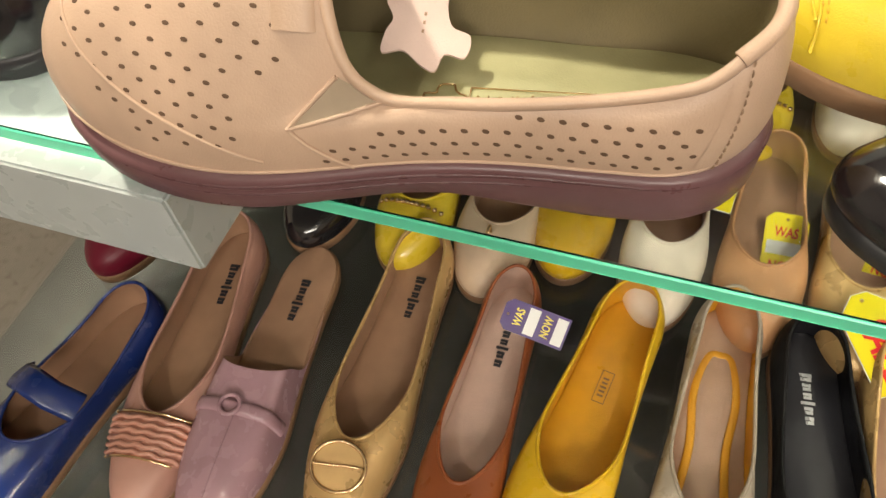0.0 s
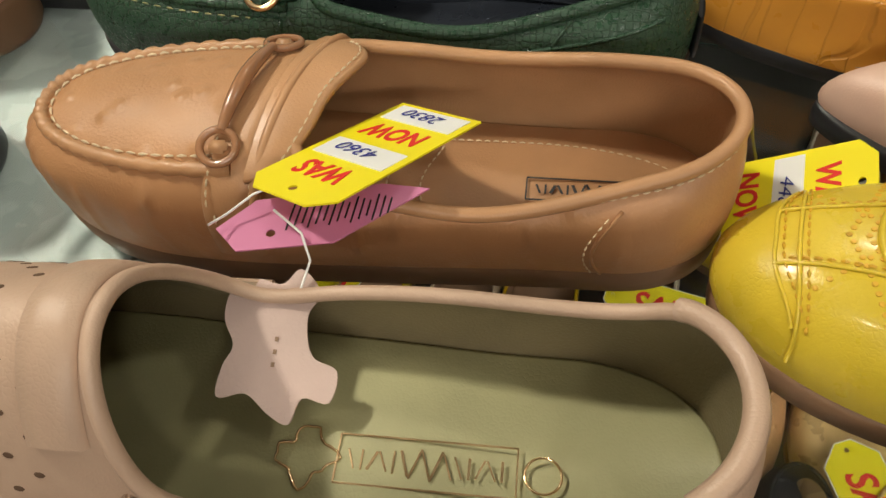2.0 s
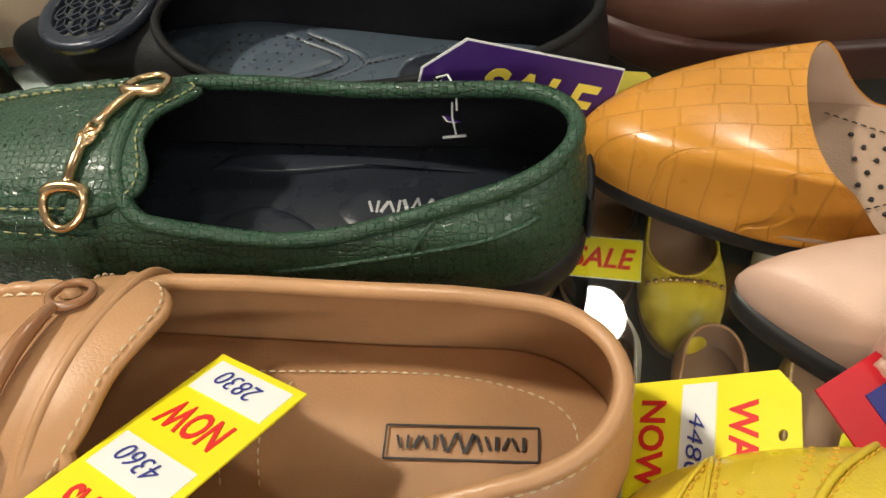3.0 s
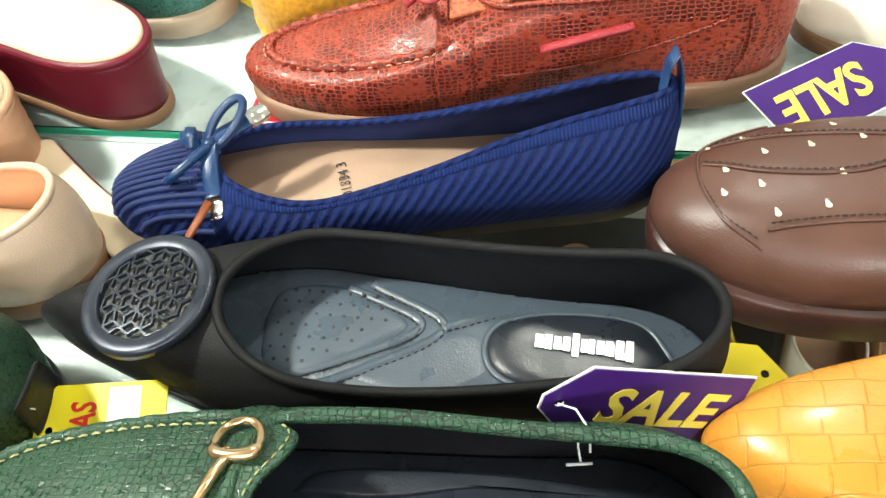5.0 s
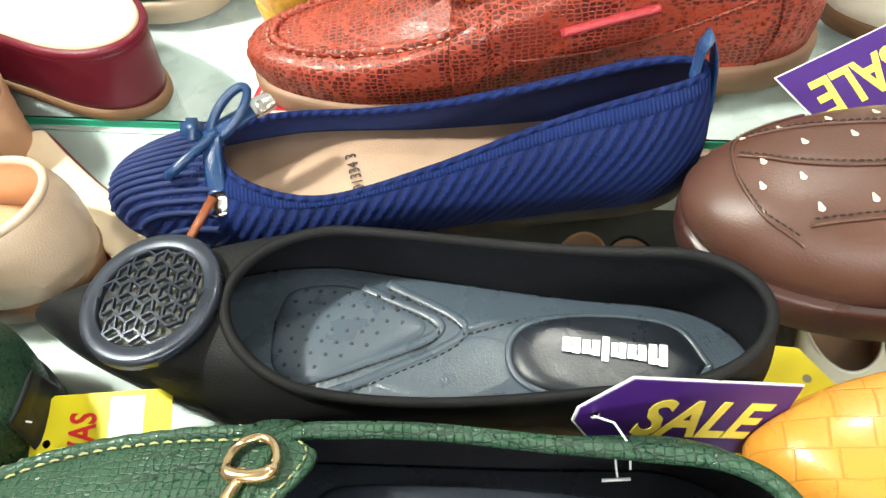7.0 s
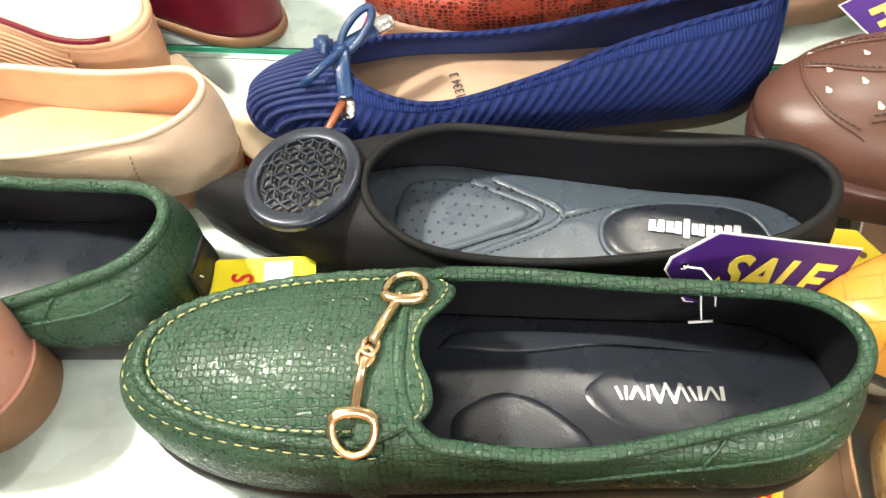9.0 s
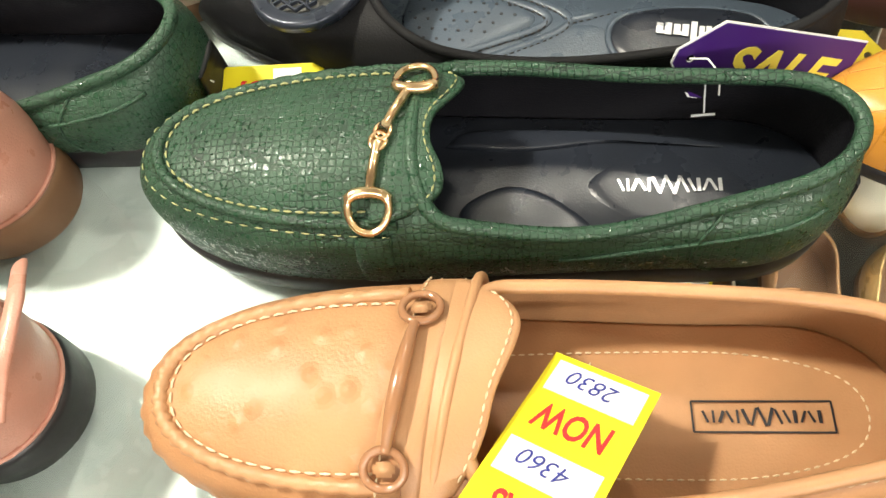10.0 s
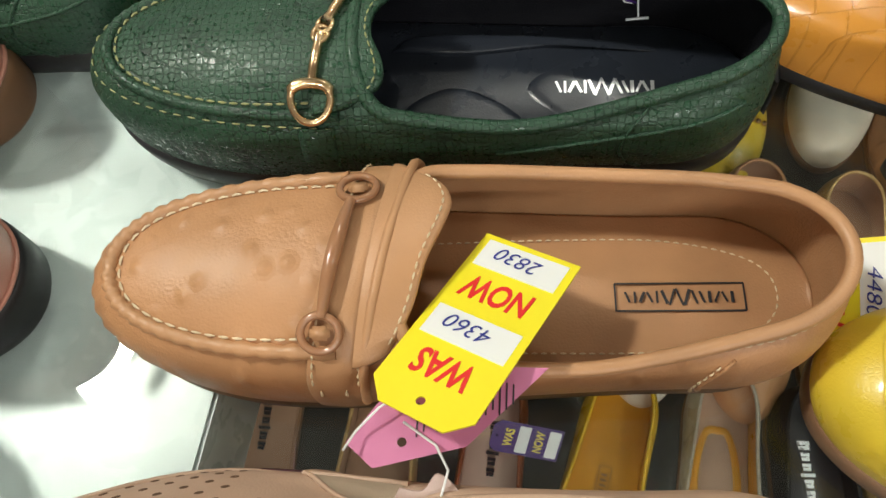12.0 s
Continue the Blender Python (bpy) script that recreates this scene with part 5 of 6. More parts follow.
# ---------------------------------------------------------------- navy ballerina trim
def trim_navy():
    ob, last = SHOES["navy"]
    sk = Skin(ob)
    bow = material("navy_bow_leather", (0.012, 0.045, 0.14), 0.3, "leather", bump=0.2, coat=0.2)
    z0 = sk.top(0.050, 0.0)[0].z
    k = Vector((0.057, 0.001, z0 + 0.006))
    strip = dict(sides=8, flat=0.28)
    def loop(ax, ay, r1, r2):
        return [k + ax * (r1 * (1 - math.cos(t)) / 2 * 1.0) + ay * (r2 * math.sin(t) * 0.5) + Vector((0, 0, 0.004 * math.sin(t / 2))) for t in (2 * math.pi * i / 30 for i in range(31))]
    tube("bow_loop", loop(Vector((-0.62, -0.55, -0.25)), Vector((0.35, -0.6, 0.6)), 0.030, 0.012), 0.0022, bow, ob)
    tube("bow_loop", loop(Vector((0.62, 0.55, 0.36)), Vector((-0.5, 0.5, 0.5)), 0.027, 0.011), 0.0021, bow, ob)
    tail1 = [k + Vector((0.002 * t, -0.024 * t, 0.002 - 0.002 * t - 0.010 * t * t)) for t in (i / 12 for i in range(13))]
    tail2 = [k + Vector((0.018 * t, 0.012 * t, 0.003 + 0.001 * t)) for t in (i / 12 for i in range(13))]
    for t in (tail1, tail2):
        tube("bow_tail", t, 0.0042, bow, ob, up=[Vector((0, -0.4, 1))] * 13, **strip)
        d = (t[-1] - t[-2]).normalized()
        tube("bow_tip", [t[-1] - d * 0.001, t[-1] + d * 0.003, t[-1] + d * 0.008, t[-1] + d * 0.0095], [0.005, 0.0053, 0.0052, 0.003], M["chrome"], ob, "silver metal bow tip", up=[Vector((0, -0.4, 1))] * 4, sides=8, flat=0.4)
    bm = bmesh.new()
    box_bm(bm, (0.012, 0.009, 0.009), Matrix.Translation(k) @ Euler((0.3, 0, 0.5)).to_matrix().to_4x4(), 0.003, 3)
    part("bow_knot", bm, bow, ob)
    bm = bmesh.new()
    box_bm(bm, (0.010, 0.012, 0.006), Matrix.Translation(k + Vector((-0.009, 0.004, 0.003))) @ Euler((0.2, 0.3, 0.2)).to_matrix().to_4x4(), 0.0025, 3)
    part("bow_knot", bm, bow, ob)
    # heel tab
    h = last.rim(0.5)
    tab = [h + Vector((0.0035, 0, -0.045)), h + Vector((0.0045, 0, -0.02)), h + Vector((0.003, 0, 0.0)), h + Vector((0.001, 0, 0.010)), h + Vector((-0.001, 0, 0.0165)), h + Vector((-0.004, 0, 0.010)), h + Vector((-0.0045, 0, -0.006))]
    tube("heel_tab", tab, [0.0065, 0.006, 0.0055, 0.005, 0.0045, 0.005, 0.005], bow, ob, up=[Vector((1, 0, 0.2))] * 3 + [Vector((0.6, 0, 1))] + [Vector((0, 0, 1))] + [Vector((-0.6, 0, 1)), Vector((-1, 0, 0.2))], sides=8, flat=0.22)
    # knitted toe ribs and the collar band
    rib = M["navy_knit"]
    for j in range(-8, 9):
        pts = []
        for i in range(26):
            x = 0.004 + 0.054 * i / 25
            y = j * 0.0042 * (0.70 + 0.30 * i / 25)
            hh = sk.top(x, y, 0.0004)
            if hh:
                pts.append(hh[0])
        if len(pts) > 4:
            tube("toe_rib", pts, 0.0014, M["navy_rib"], ob, sides=6)
    band = leather("navy_collar_knit", (0.010, 0.026, 0.14), 0.75, kind="rib", bump=0.6, specular=0.2)
    cols = [[last.on(i / 144, v, 0.0002 + 0.0006 * (v > 0.82)) for v in (0.81, 0.825, 0.88, 0.94, 0.985)] for i in range(144)]
    link("collar_band", [p for c in cols for p in c], grid_faces(144, 4), band, ob, "ribbed knit collar band")
    z = insole_height(last, 0.11) + 0.0002
    words("001334 3", 0.0055, M["ink_black"], ob, pose(0.114, 0.003, z, 0, 0, 102), "printed_number")


def trim_red():
    ob, last = SHOES["red"]
    sk = Skin(ob)
    r = M["red_snakeskin"]
    plug = material("red_snakeskin_plug", (0.48, 0.13, 0.045), 0.5, "dots", second=(0.28, 0.05, 0.02), bump=0.3)
    lace = material("red_lace", (0.36, 0.03, 0.04), 0.45, "leather", bump=0.3)
    th = material("thread_pink", (0.62, 0.36, 0.25), 0.7, "plain", bump=0.0)
    path = apron_path(0.012, 0.112, 0.029)
    seam_and_stitch(ob, sk, path, r, th, 0.0026, 0.3, -0.0035, 0.005, 0.003)
    saddle("saddle_strap", ob, sk, 0.118, 0.02, 0.15, r)
    tongue(ob, sk, 0.112, 0.150, 0.026, plug, th, 0.006, 7.0, 0.003, 0.010)
    c, n = sk.top(0.107, 0.0, 0.003)
    for sgn in (-1, 1):
        lp = [c + Vector((sgn * 0.003 + 0.006 * math.sin(t), sgn * 0.011 * (1 - math.cos(t)) , 0.006 * math.sin(t / 2))) for t in (2 * math.pi * i / 24 for i in range(25))]
        tube("bow_loop", lp, 0.0026, lace, ob, flat=0.5)
        tube("bow_tail", [c, c + Vector((-0.008, sgn * 0.008, 0.001)), c + Vector((-0.016, sgn * 0.012, -0.002))], 0.0028, lace, ob, flat=0.5)
    for x0, x1, za, zb in ((0.155, 0.200, 0.050, 0.058),):
        for side in (-1, 1):
            pts = [sk.near(x0 + (x1 - x0) * i / 14, za + (zb - za) * i / 14, 0.001, side) for i in range(15)]
            tube("side_lace", [p[0] for p in pts if p], 0.0032, lace, ob, flat=0.6, sides=8)
    for side in (-1, 1):
        pts = [sk.near(0.13 + 0.115 * i / 24, 0.037 + 0.02 * (i / 24) ** 1.3 - 0.006 * math.sin(math.pi * i / 24), 0.0004, side) for i in range(25)]
        tube("side_seam", [p[0] for p in pts if p], 0.0009, r, ob, sides=6)
        heel_seam(ob, sk, 0.252, r, 0.017, 0.058, 0.004, side)


def trim_brown():
    ob, last = SHOES["brown"]
    sk = Skin(ob)
    th = M["thread_dark"]
    pale = material("pale_lining", (0.72, 0.62, 0.48), 0.6, "plain")
    b = M["brown_leather"]
    for ctrl in ([(0.048, 0.038), (0.020, 0.024), (0.014, 0.004), (0.020, -0.018), (0.034, -0.032)], [(0.016, 0.010), (0.040, 0.000), (0.070, -0.003), (0.094, 0.004)],
                 [(0.022, 0.022), (0.05, 0.022), (0.09, 0.017), (0.125, 0.004), (0.15, -0.006)], [(0.036, -0.026), (0.07, -0.0255), (0.11, -0.028), (0.15, -0.034)]):
        p, n = sk.line(smooth_path(ctrl, 50), 0.0005)
        tube("overlay_edge", p, 0.0007, b, ob, sides=6)
        p2, n2 = sk.line([(x, y + 0.0022) for x, y in smooth_path(ctrl, 50)], 0.0005)
        stitches("stitching", p2, n2, th, ob, 0.0028, 0.0019, 0.0004)
    pts = [(0.020, 0.022), (0.034, 0.024), (0.052, 0.026), (0.070, 0.028), (0.024, 0.004), (0.040, 0.012), (0.058, 0.014), (0.078, 0.017), (0.022, -0.008), (0.036, -0.006), (0.040, -0.020), (0.058, -0.018), (0.066, -0.003), (0.085, -0.004), (0.095, 0.022), (0.08, -0.018), (0.10, -0.016), (0.105, 0.008)]
    n = 10
    tear = [(0, 0, 0.0002)] + [(0.0014 * math.sin(a) * (1 if math.cos(a) < 0.2 else 0.62), 0.0021 * math.cos(a) * (1.25 if math.cos(a) > 0 else 0.8), 0.0001) for a in (2 * math.pi * i / n for i in range(n))]
    punch(ob, [h for h in (sk.top(x, y, 0.0004) for x, y in pts) if h], pale, 0, 0, Vector((1, 0.25, 0)), "teardrop_hole", (tear, [(0, 1 + (i + 1) % n, 1 + i) for i in range(n)]))


def trim_yellow():
    ob, last = SHOES["yellow"]
    sk = Skin(ob)
    y = M["yellow_patent"]
    th = material("thread_gold", (0.72, 0.42, 0.03), 0.5, "plain")
    dots = []
    for k, (x0, y0, x1, y1) in enumerate(((0.045, -0.034, 0.03, 0.0), (0.03, 0.0, 0.045, 0.034), (0.05, -0.034, 0.035, 0.0), (0.035, 0.0, 0.05, 0.034), (0.02, -0.02, 0.06, 0.012), (0.02, 0.02, 0.06, -0.012))):
        for i in range(14):
            h = sk.top(x0 + (x1 - x0) * i / 13, y0 + (y1 - y0) * i / 13, 0.0003)
            if h:
                dots.append(h)
    punch(ob, dots, th, 0.0008, 0.0008)
    for ctrl in ([(0.06, -0.037), (0.045, -0.02), (0.038, 0.0), (0.045, 0.02), (0.06, 0.037)],):
        p, n = sk.line(smooth_path(ctrl, 50), 0.0006)
        tube("toe_cap_edge", p, 0.0011, y, ob, sides=6)
        stitches("stitching", [q + Vector((0.002, 0, 0)) for q in p], n, th, ob, 0.003, 0.002, 0.0004)
    for ctrl in ([(0.020, -0.026), (0.013, -0.012), (0.012, 0.0), (0.013, 0.012), (0.020, 0.026)], [(0.012, 0.010), (0.025, 0.011), (0.040, 0.013)],
                 [(0.012, -0.010), (0.025, -0.011), (0.040, -0.013)], [(0.022, -0.030), (0.019, -0.015), (0.018, 0.0), (0.019, 0.015), (0.022, 0.030)]):
        p, n = sk.line(smooth_path(ctrl, 40), 0.0004)
        tube("panel_seam", p, 0.0007, y, ob, sides=6)
        p, n = sk.line([(a + 0.002, b + 0.0016) for a, b in smooth_path(ctrl, 40)], 0.0004)
        stitches("stitching", p, n, th, ob, 0.0034, 0.0022, 0.0005)
    c, n = sk.top(0.085, 0.0, 0.003)
    for sgn in (-1, 1):
        lp = [c + Vector((0.007 * math.sin(t), sgn * 0.012 * (1 - math.cos(t)), 0.008 * math.sin(t / 2))) for t in (2 * math.pi * i / 24 for i in range(25))]
        tube("bow_loop", lp, 0.0018, y, ob)
    tube("lace", [c + Vector((0, -0.022, -0.008)), c, c + Vector((0, 0.022, -0.008))], 0.002, y, ob, flat=0.5)


def trim_mules():
    ob, last = SHOES["blush"]
    sk = Skin(ob)
    br = material("blush_braid", (0.62, 0.40, 0.32), 0.4, "leather", bump=0.2)
    saddle("strap", ob, sk, 0.050, 0.022, 0.1, br, -84, 84, 0.0012)
    for s in (0.0, 2.09, 4.19):
        pts = []
        for i in range(60):
            a = -80 + 160 * i / 59
            h = sk.section(0.050 + 0.0075 * math.sin(i * 0.62 + s), a, 0.0035 + 0.0012 * math.cos(i * 1.24 + s), 0.018, 0.1)
            if h:
                pts.append(h[0])
        tube("braid_cord", pts, 0.0023, br, ob, sides=8)
    ob, last = SHOES["mustard"]
    z = insole_height(last, 0.14) + 0.0002
    # Footbed holes as flat black discs, the dark inside put in as colour.
    dots = [(Vector((0.100 + 0.0075 * i + 0.0037 * (j % 2), -0.022 + 0.0065 * j, z)), Vector((0, 0, 1))) for i in range(7) for j in range(7)]
    punch(ob, dots, M["ink_black"], 0.0008, 0.0008, name="footbed_hole")
    footbed_line(ob, [(0.09, -0.026), (0.12, -0.012), (0.135, 0.0), (0.12, 0.014), (0.09, 0.028)], z, M["thread_dark"])


M["thread_tan"] = material("thread_tan", (0.30, 0.19, 0.12), 0.7, "plain", bump=0.0)
M["plum"] = material("plum_groove", (0.10, 0.045, 0.05), 0.3, "plain", bump=0.0)
M["navy_rib"] = material("navy_rib", (0.009, 0.02, 0.10), 0.75, "plain", bump=0.3)
trim_beige()
trim_tan()
trim_green("green", True)
trim_green("green2", False)
trim_black()
trim_navy()
trim_red()
trim_brown()
trim_yellow()
trim_mules()

# ---------------------------------------------------------------- sale tags
def frame_of(place, x, y):
    x = Vector(x).normalized()
    y = Vector(y)
    y = (y - x * y.dot(x)).normalized()
    m = Matrix((x, y, x.cross(y))).transposed().to_4x4()
    m.translation = Vector(place)
    return m


def tag_outline(length, width, chamfer):
    """Hole end at y = 0, body down to y = -length."""
    w = width / 2
    return [(-w + chamfer, 0), (-w, -chamfer), (-w, -length), (w, -length), (w, -chamfer), (w - chamfer, 0)]


def price_tag(m, was, now, length=0.078, width=0.038, label="yellow price tag with red words and white price boxes", ink="ink_black"):
    ob = new("price_tag")
    ob.matrix_basis = m
    tagged(ob, label, "tag", "sale tags")
    plate("card", tag_outline(length, width, 0.007), 0.0006, M["card_yellow"], ob, hole=(0, -0.006, 0.0016))
    rows = (("WAS", -0.0195, was, -0.0352), ("NOW", -0.0535, now, -0.0690))
    for text, y, num, yb in rows[:2 if length > 0.065 else 1]:
        words(text, 0.0100, M["ink_red"], ob, pose(0, y, 0.00015), "word", 0.1, 0.00012, 0.70, 0.0003)
        plate("price_box", [(-0.016, yb - 0.0065), (0.016, yb - 0.0065), (0.016, yb + 0.0065), (-0.016, yb + 0.0065)], 0.0004, M["card_white"], ob).location = (0, 0, 0.0003)
        if num:
            words(num, 0.0064, M[ink], ob, pose(0.001, yb - 0.001, 0.0006, 0, 0, -4), "handwritten_price", 0.25, 0.00008, 1.0, -0.00008)
    return ob


def sale_tag(m, card, ink, length=0.084, width=0.040, label="purple sale tag with yellow slanted lettering"):
    """Hole at the left, the word along the tag."""
    ob = new("sale_tag")
    ob.matrix_basis = m
    tagged(ob, label, "tag", "sale tags")
    out = [(y * -1.0, x) for x, y in tag_outline(length, width, 0.014)]
    plate("card_edge", out, 0.0006, M["card_white"], ob, hole=(0.007, 0, 0.0016))
    inner = [(x * 0.985 + 0.0008, y * 0.96) for x, y in out]
    plate("card", inner, 0.0005, M[card], ob, hole=(0.007, 0, 0.0017)).location = (0, 0, 0.0004)
    words("SALE", width * 0.49, M[ink], ob, pose(length * 0.57, -0.001, 0.0006), "word", 0.28, 0.00015, 0.92, 0.0006)
    return ob


UP = Vector((0, 0, 1))
# the yellow tag across the tan moccasin, its hole by the beige shoe
d = Vector((0.0475, 0.046, -0.020)).normalized()
side = Vector((0.027, -0.022, 0.008))
m = frame_of(Vector((0.001, 0.2645, 0.0690)) - d * 0.0035, -side, -d) @ Matrix.Diagonal((0.93, 0.94, 1, 1))
price_tag(m, "4360", "2830", ink="ink_blue")
# pink card below it
pk = new("pink_card")
pk.matrix_basis = frame_of((-0.022, 0.260, 0.0605), (0.056, 0.004, -0.003), (-0.012, 0.02, 0.001))
tagged(pk, "pink cardboard tag with small dark print", "tag", "sale tags")
plate("card", [(0, 0.0), (0.006, -0.009), (0.034, -0.010), (0.064, 0.006), (0.05, 0.010), (0.012, 0.009)], 0.0006, M["card_pink"], pk, hole=(0.016, -0.004, 0.0014))
bm = bmesh.new()
for i in range(15):
    box_bm(bm, (0.0005, 0.010 - 0.002 * (i % 3), 0.0002), pose(0.022 + 0.0021 * i, 0.001, 0.0003, 0, 0, -18))
part("small_print", bm, M["ink_black"], pk, smooth=False)
cord = [Vector((-0.002, 0.270, 0.0665)), Vector((-0.010, 0.267, 0.066)), Vector((-0.018, 0.262, 0.064)), Vector((-0.022, 0.257, 0.066))]
tagged(tube("tag_string", cord, 0.0004, M["card_white"], None, sides=6), "thin white string tying the tags", "string")
# the second yellow tag behind the tan heel
price_tag(frame_of((0.187, 0.275, 0.036), (-0.017, -0.043, 0.0), (0.030, -0.012, 0.020)) @ Matrix.Diagonal((1.1, 0.80, 1, 1)), "4480", "2", label="yellow price tag with blue handwriting behind the tan heel", ink="ink_blue", length=0.0765, width=0.036)
# left yellow tag by the second green shoe
price_tag(frame_of((-0.088, 0.478, 0.018), (0.006, 0.036, 0.010), (-0.04, 0.012, 0.004)), "", "", label="yellow price tag tied to the green moccasin", length=0.052, width=0.036)
tagged(tube("tag_string", [Vector((-0.096, 0.478, 0.048)), Vector((-0.090, 0.480, 0.040)), Vector((-0.082, 0.481, 0.029))], 0.0004, M["card_white"], None, sides=6), "thin white string of the yellow tag", "string")
# purple tag at the black flat's heel
sale_tag(frame_of((0.104, 0.4270, 0.0495), (0.056, -0.007, -0.020), (0.012, 0.008, 0.029)), "card_purple", "ink_yellow", length=0.076, width=0.034)
tagged(tube("tag_string", [Vector((0.110, 0.4255, 0.048)), Vector((0.114, 0.420, 0.053)), Vector((0.116, 0.412, 0.053)), Vector((0.115, 0.407, 0.047))], 0.0004, M["card_white"], None, sides=6), "thin white string of the purple tag", "string")
# yellow tag behind it
price_tag(frame_of((0.203, 0.437, 0.013), (-0.012, 0.03, 0.004), (0.03, -0.004, 0.004)), "", "", label="yellow price tag beside the mustard mule", length=0.05, width=0.034)
# purple tag behind the brown shoe, upside down
sale_tag(frame_of((0.332, 0.572, 0.030), (-0.066, -0.019, 0.0), (0.0, -0.035, -0.006)), "card_purple", "ink_yellow", label="purple sale tag lying upside down")
# red box label by the blush mule
rl = new("box_label")
rl.matrix_basis = frame_of((0.204, 0.276, 0.024), (0.05, 0.020, -0.004), (-0.02, 0.03, 0.012))
tagged(rl, "red cardboard label with a blue band", "label", "sale tags")
plate("card", [(0, -0.014), (0.075, -0.016), (0.075, 0.016), (0.0, 0.015)], 0.0008, M["card_red"], rl)
plate("band", [(0.012, -0.009), (0.062, -0.009), (0.066, 0.007), (0.012, 0.007)], 0.0005, M["ink_blue"], rl).location = (0, 0, 0.0005)
bars(rl, pose(0.038, -0.001, 0.0008), MARK, M["ink_yellow"])
plate("edge_line", [(0.004, -0.0125), (0.072, -0.0125), (0.072, -0.0115), (0.004, -0.0115)], 0.0004, M["card_white"], rl).location = (0, 0, 0.0004)
# red card behind the navy bow
rc = new("box_label")
rc.matrix_basis = frame_of((-0.002, 0.650, 0.006), (0.03, -0.012, 0), (0.01, 0.04, 0))
tagged(rc, "red printed card lying on the white ledge", "label", "sale tags")
plate("card", [(0, 0), (0.03, 0), (0.03, 0.048), (0, 0.048)], 0.0008, M["card_red"], rc)
plate("inner_line", [(0.003, 0.003), (0.027, 0.003), (0.027, 0.0045), (0.003, 0.0045)], 0.0004, M["card_white"], rc).location = (0, 0, 0.0004)
plate("inner_line", [(0.003, 0.003), (0.0042, 0.003), (0.0042, 0.045), (0.003, 0.045)], 0.0004, M["card_white"], rc).location = (0, 0, 0.0004)

# the hide-shaped leather swatch hanging in the beige shoe
sw = new("leather_swatch")
sw.matrix_basis = frame_of((-0.006, 0.226, 0.046), (0.040, 0.006, 0.001), (0.008, 0.034, 0.014))
tagged(sw, "hide-shaped pale leather swatch tag", "tag")
R0 = [(0.0, 0.021), (0.006, 0.018), (0.012, 0.021), (0.016, 0.013), (0.011, 0.007), (0.010, -0.004), (0.016, -0.010), (0.012, -0.018), (0.005, -0.015), (0.0, -0.021),
      (-0.005, -0.017), (-0.010, -0.010), (-0.018, -0.009), (-0.015, -0.001), (-0.011, 0.004), (-0.012, 0.012), (-0.009, 0.019), (-0.004, 0.018)]
path = smooth_path(R0 + R0[:1], 90)[:-1]
plate("hide", path, 0.0012, leather("swatch_leather", (0.60, 0.45, 0.40), 0.6, bump=0.2), sw, hole=(0.003, 0.014, 0.0010))
bars(sw, pose(0.0, -0.001, 0.0002, 0, 0, 70), [(0.010, 0.0010)], M["thread_tan"])
tagged(tube("tag_string", [Vector((0.002, 0.240, 0.0525)), Vector((0.006, 0.247, 0.058)), Vector((0.004, 0.254, 0.062)), Vector((-0.004, 0.262, 0.064))], 0.0004, M["card_white"], None, sides=6), "thin string of the leather swatch", "string")


# ---------------------------------------------------------------- shoes of the rear ledge and the far left
def platform_shoe(heel, turn, height, body, top, label, ribbed=False, low=None):
    """A thick platform whose rounded heel end is seen, with a footbed and edge on top."""
    last = flat_last(0.25, 0.038, base=height, heel_round=0.22)
    t = thing("platform_shoe", end_of(heel, turn, 0.25), turn, label, "shoe", "shoes on display")
    n = 9
    rows = tuple((i / n, 0.8 + (0.9 if ribbed and i % 2 else 0.0) - 2.2 * (1 - i / n)) for i in range(n + 1))
    slab(last, "platform", body, t, level(height), level(0.008), 0.0, rows=rows)
    slab(last, "outsole", low or body, t, level(0.0085), level(0.0), -0.002)
    slab(last, "rim", body, t, level(height + 0.004), level(height - 0.001), 0.0012)
    slab(last, "footbed", top, t, level(height + 0.0065), level(height + 0.001), -0.002)
    return t, last


maroon = leather("maroon_leather", (0.13, 0.006, 0.02), 0.38, bump=0.15, specular=0.3)
peach = leather("peach_platform", (0.62, 0.36, 0.22), 0.45, bump=0.15)
cream_top = leather("cream_footbed", (0.80, 0.66, 0.46), 0.5, bump=0.1)
platform_shoe((-0.046, 0.676), -42, 0.046, maroon, cream_top, "maroon leather platform mule with a cream footbed", low=M["brown_rubber"])
ob, last = platform_shoe((-0.116, 0.643), -42, 0.046, peach, cream_top, "peach ribbed platform sandal with maroon piping", True)
for k in range(9):
    tube("sole_rib", [Vector((last.length * s, -last.width(s) - 0.0012, 0.006 + 0.0043 * k)) for s in (0.4, 0.55, 0.7, 0.8, 0.88)], 0.0014, peach, ob, sides=6)
tube("piping", [Vector((last.length * (0.4 + 0.58 * i / 20), -last.width(0.4 + 0.58 * i / 20) - 0.001, 0.050)) for i in range(21)], 0.0018, maroon, ob)
# narrow sandal footbed leaning along the cream shoe
sd = thing("sandal", (-0.052, 0.562, 0), 122, "flat sandal with a beige footbed and maroon edge", "shoe", "shoes on display")
pl = flat_last(0.12, 0.010, base=0.004, toe_round=0.08, heel_round=0.05)
slab(pl, "footbed", cream_top, sd, level(0.0125), level(0.008), -0.001)
slab(pl, "edge", maroon, sd, level(0.0095), level(0.0), 0.0008)
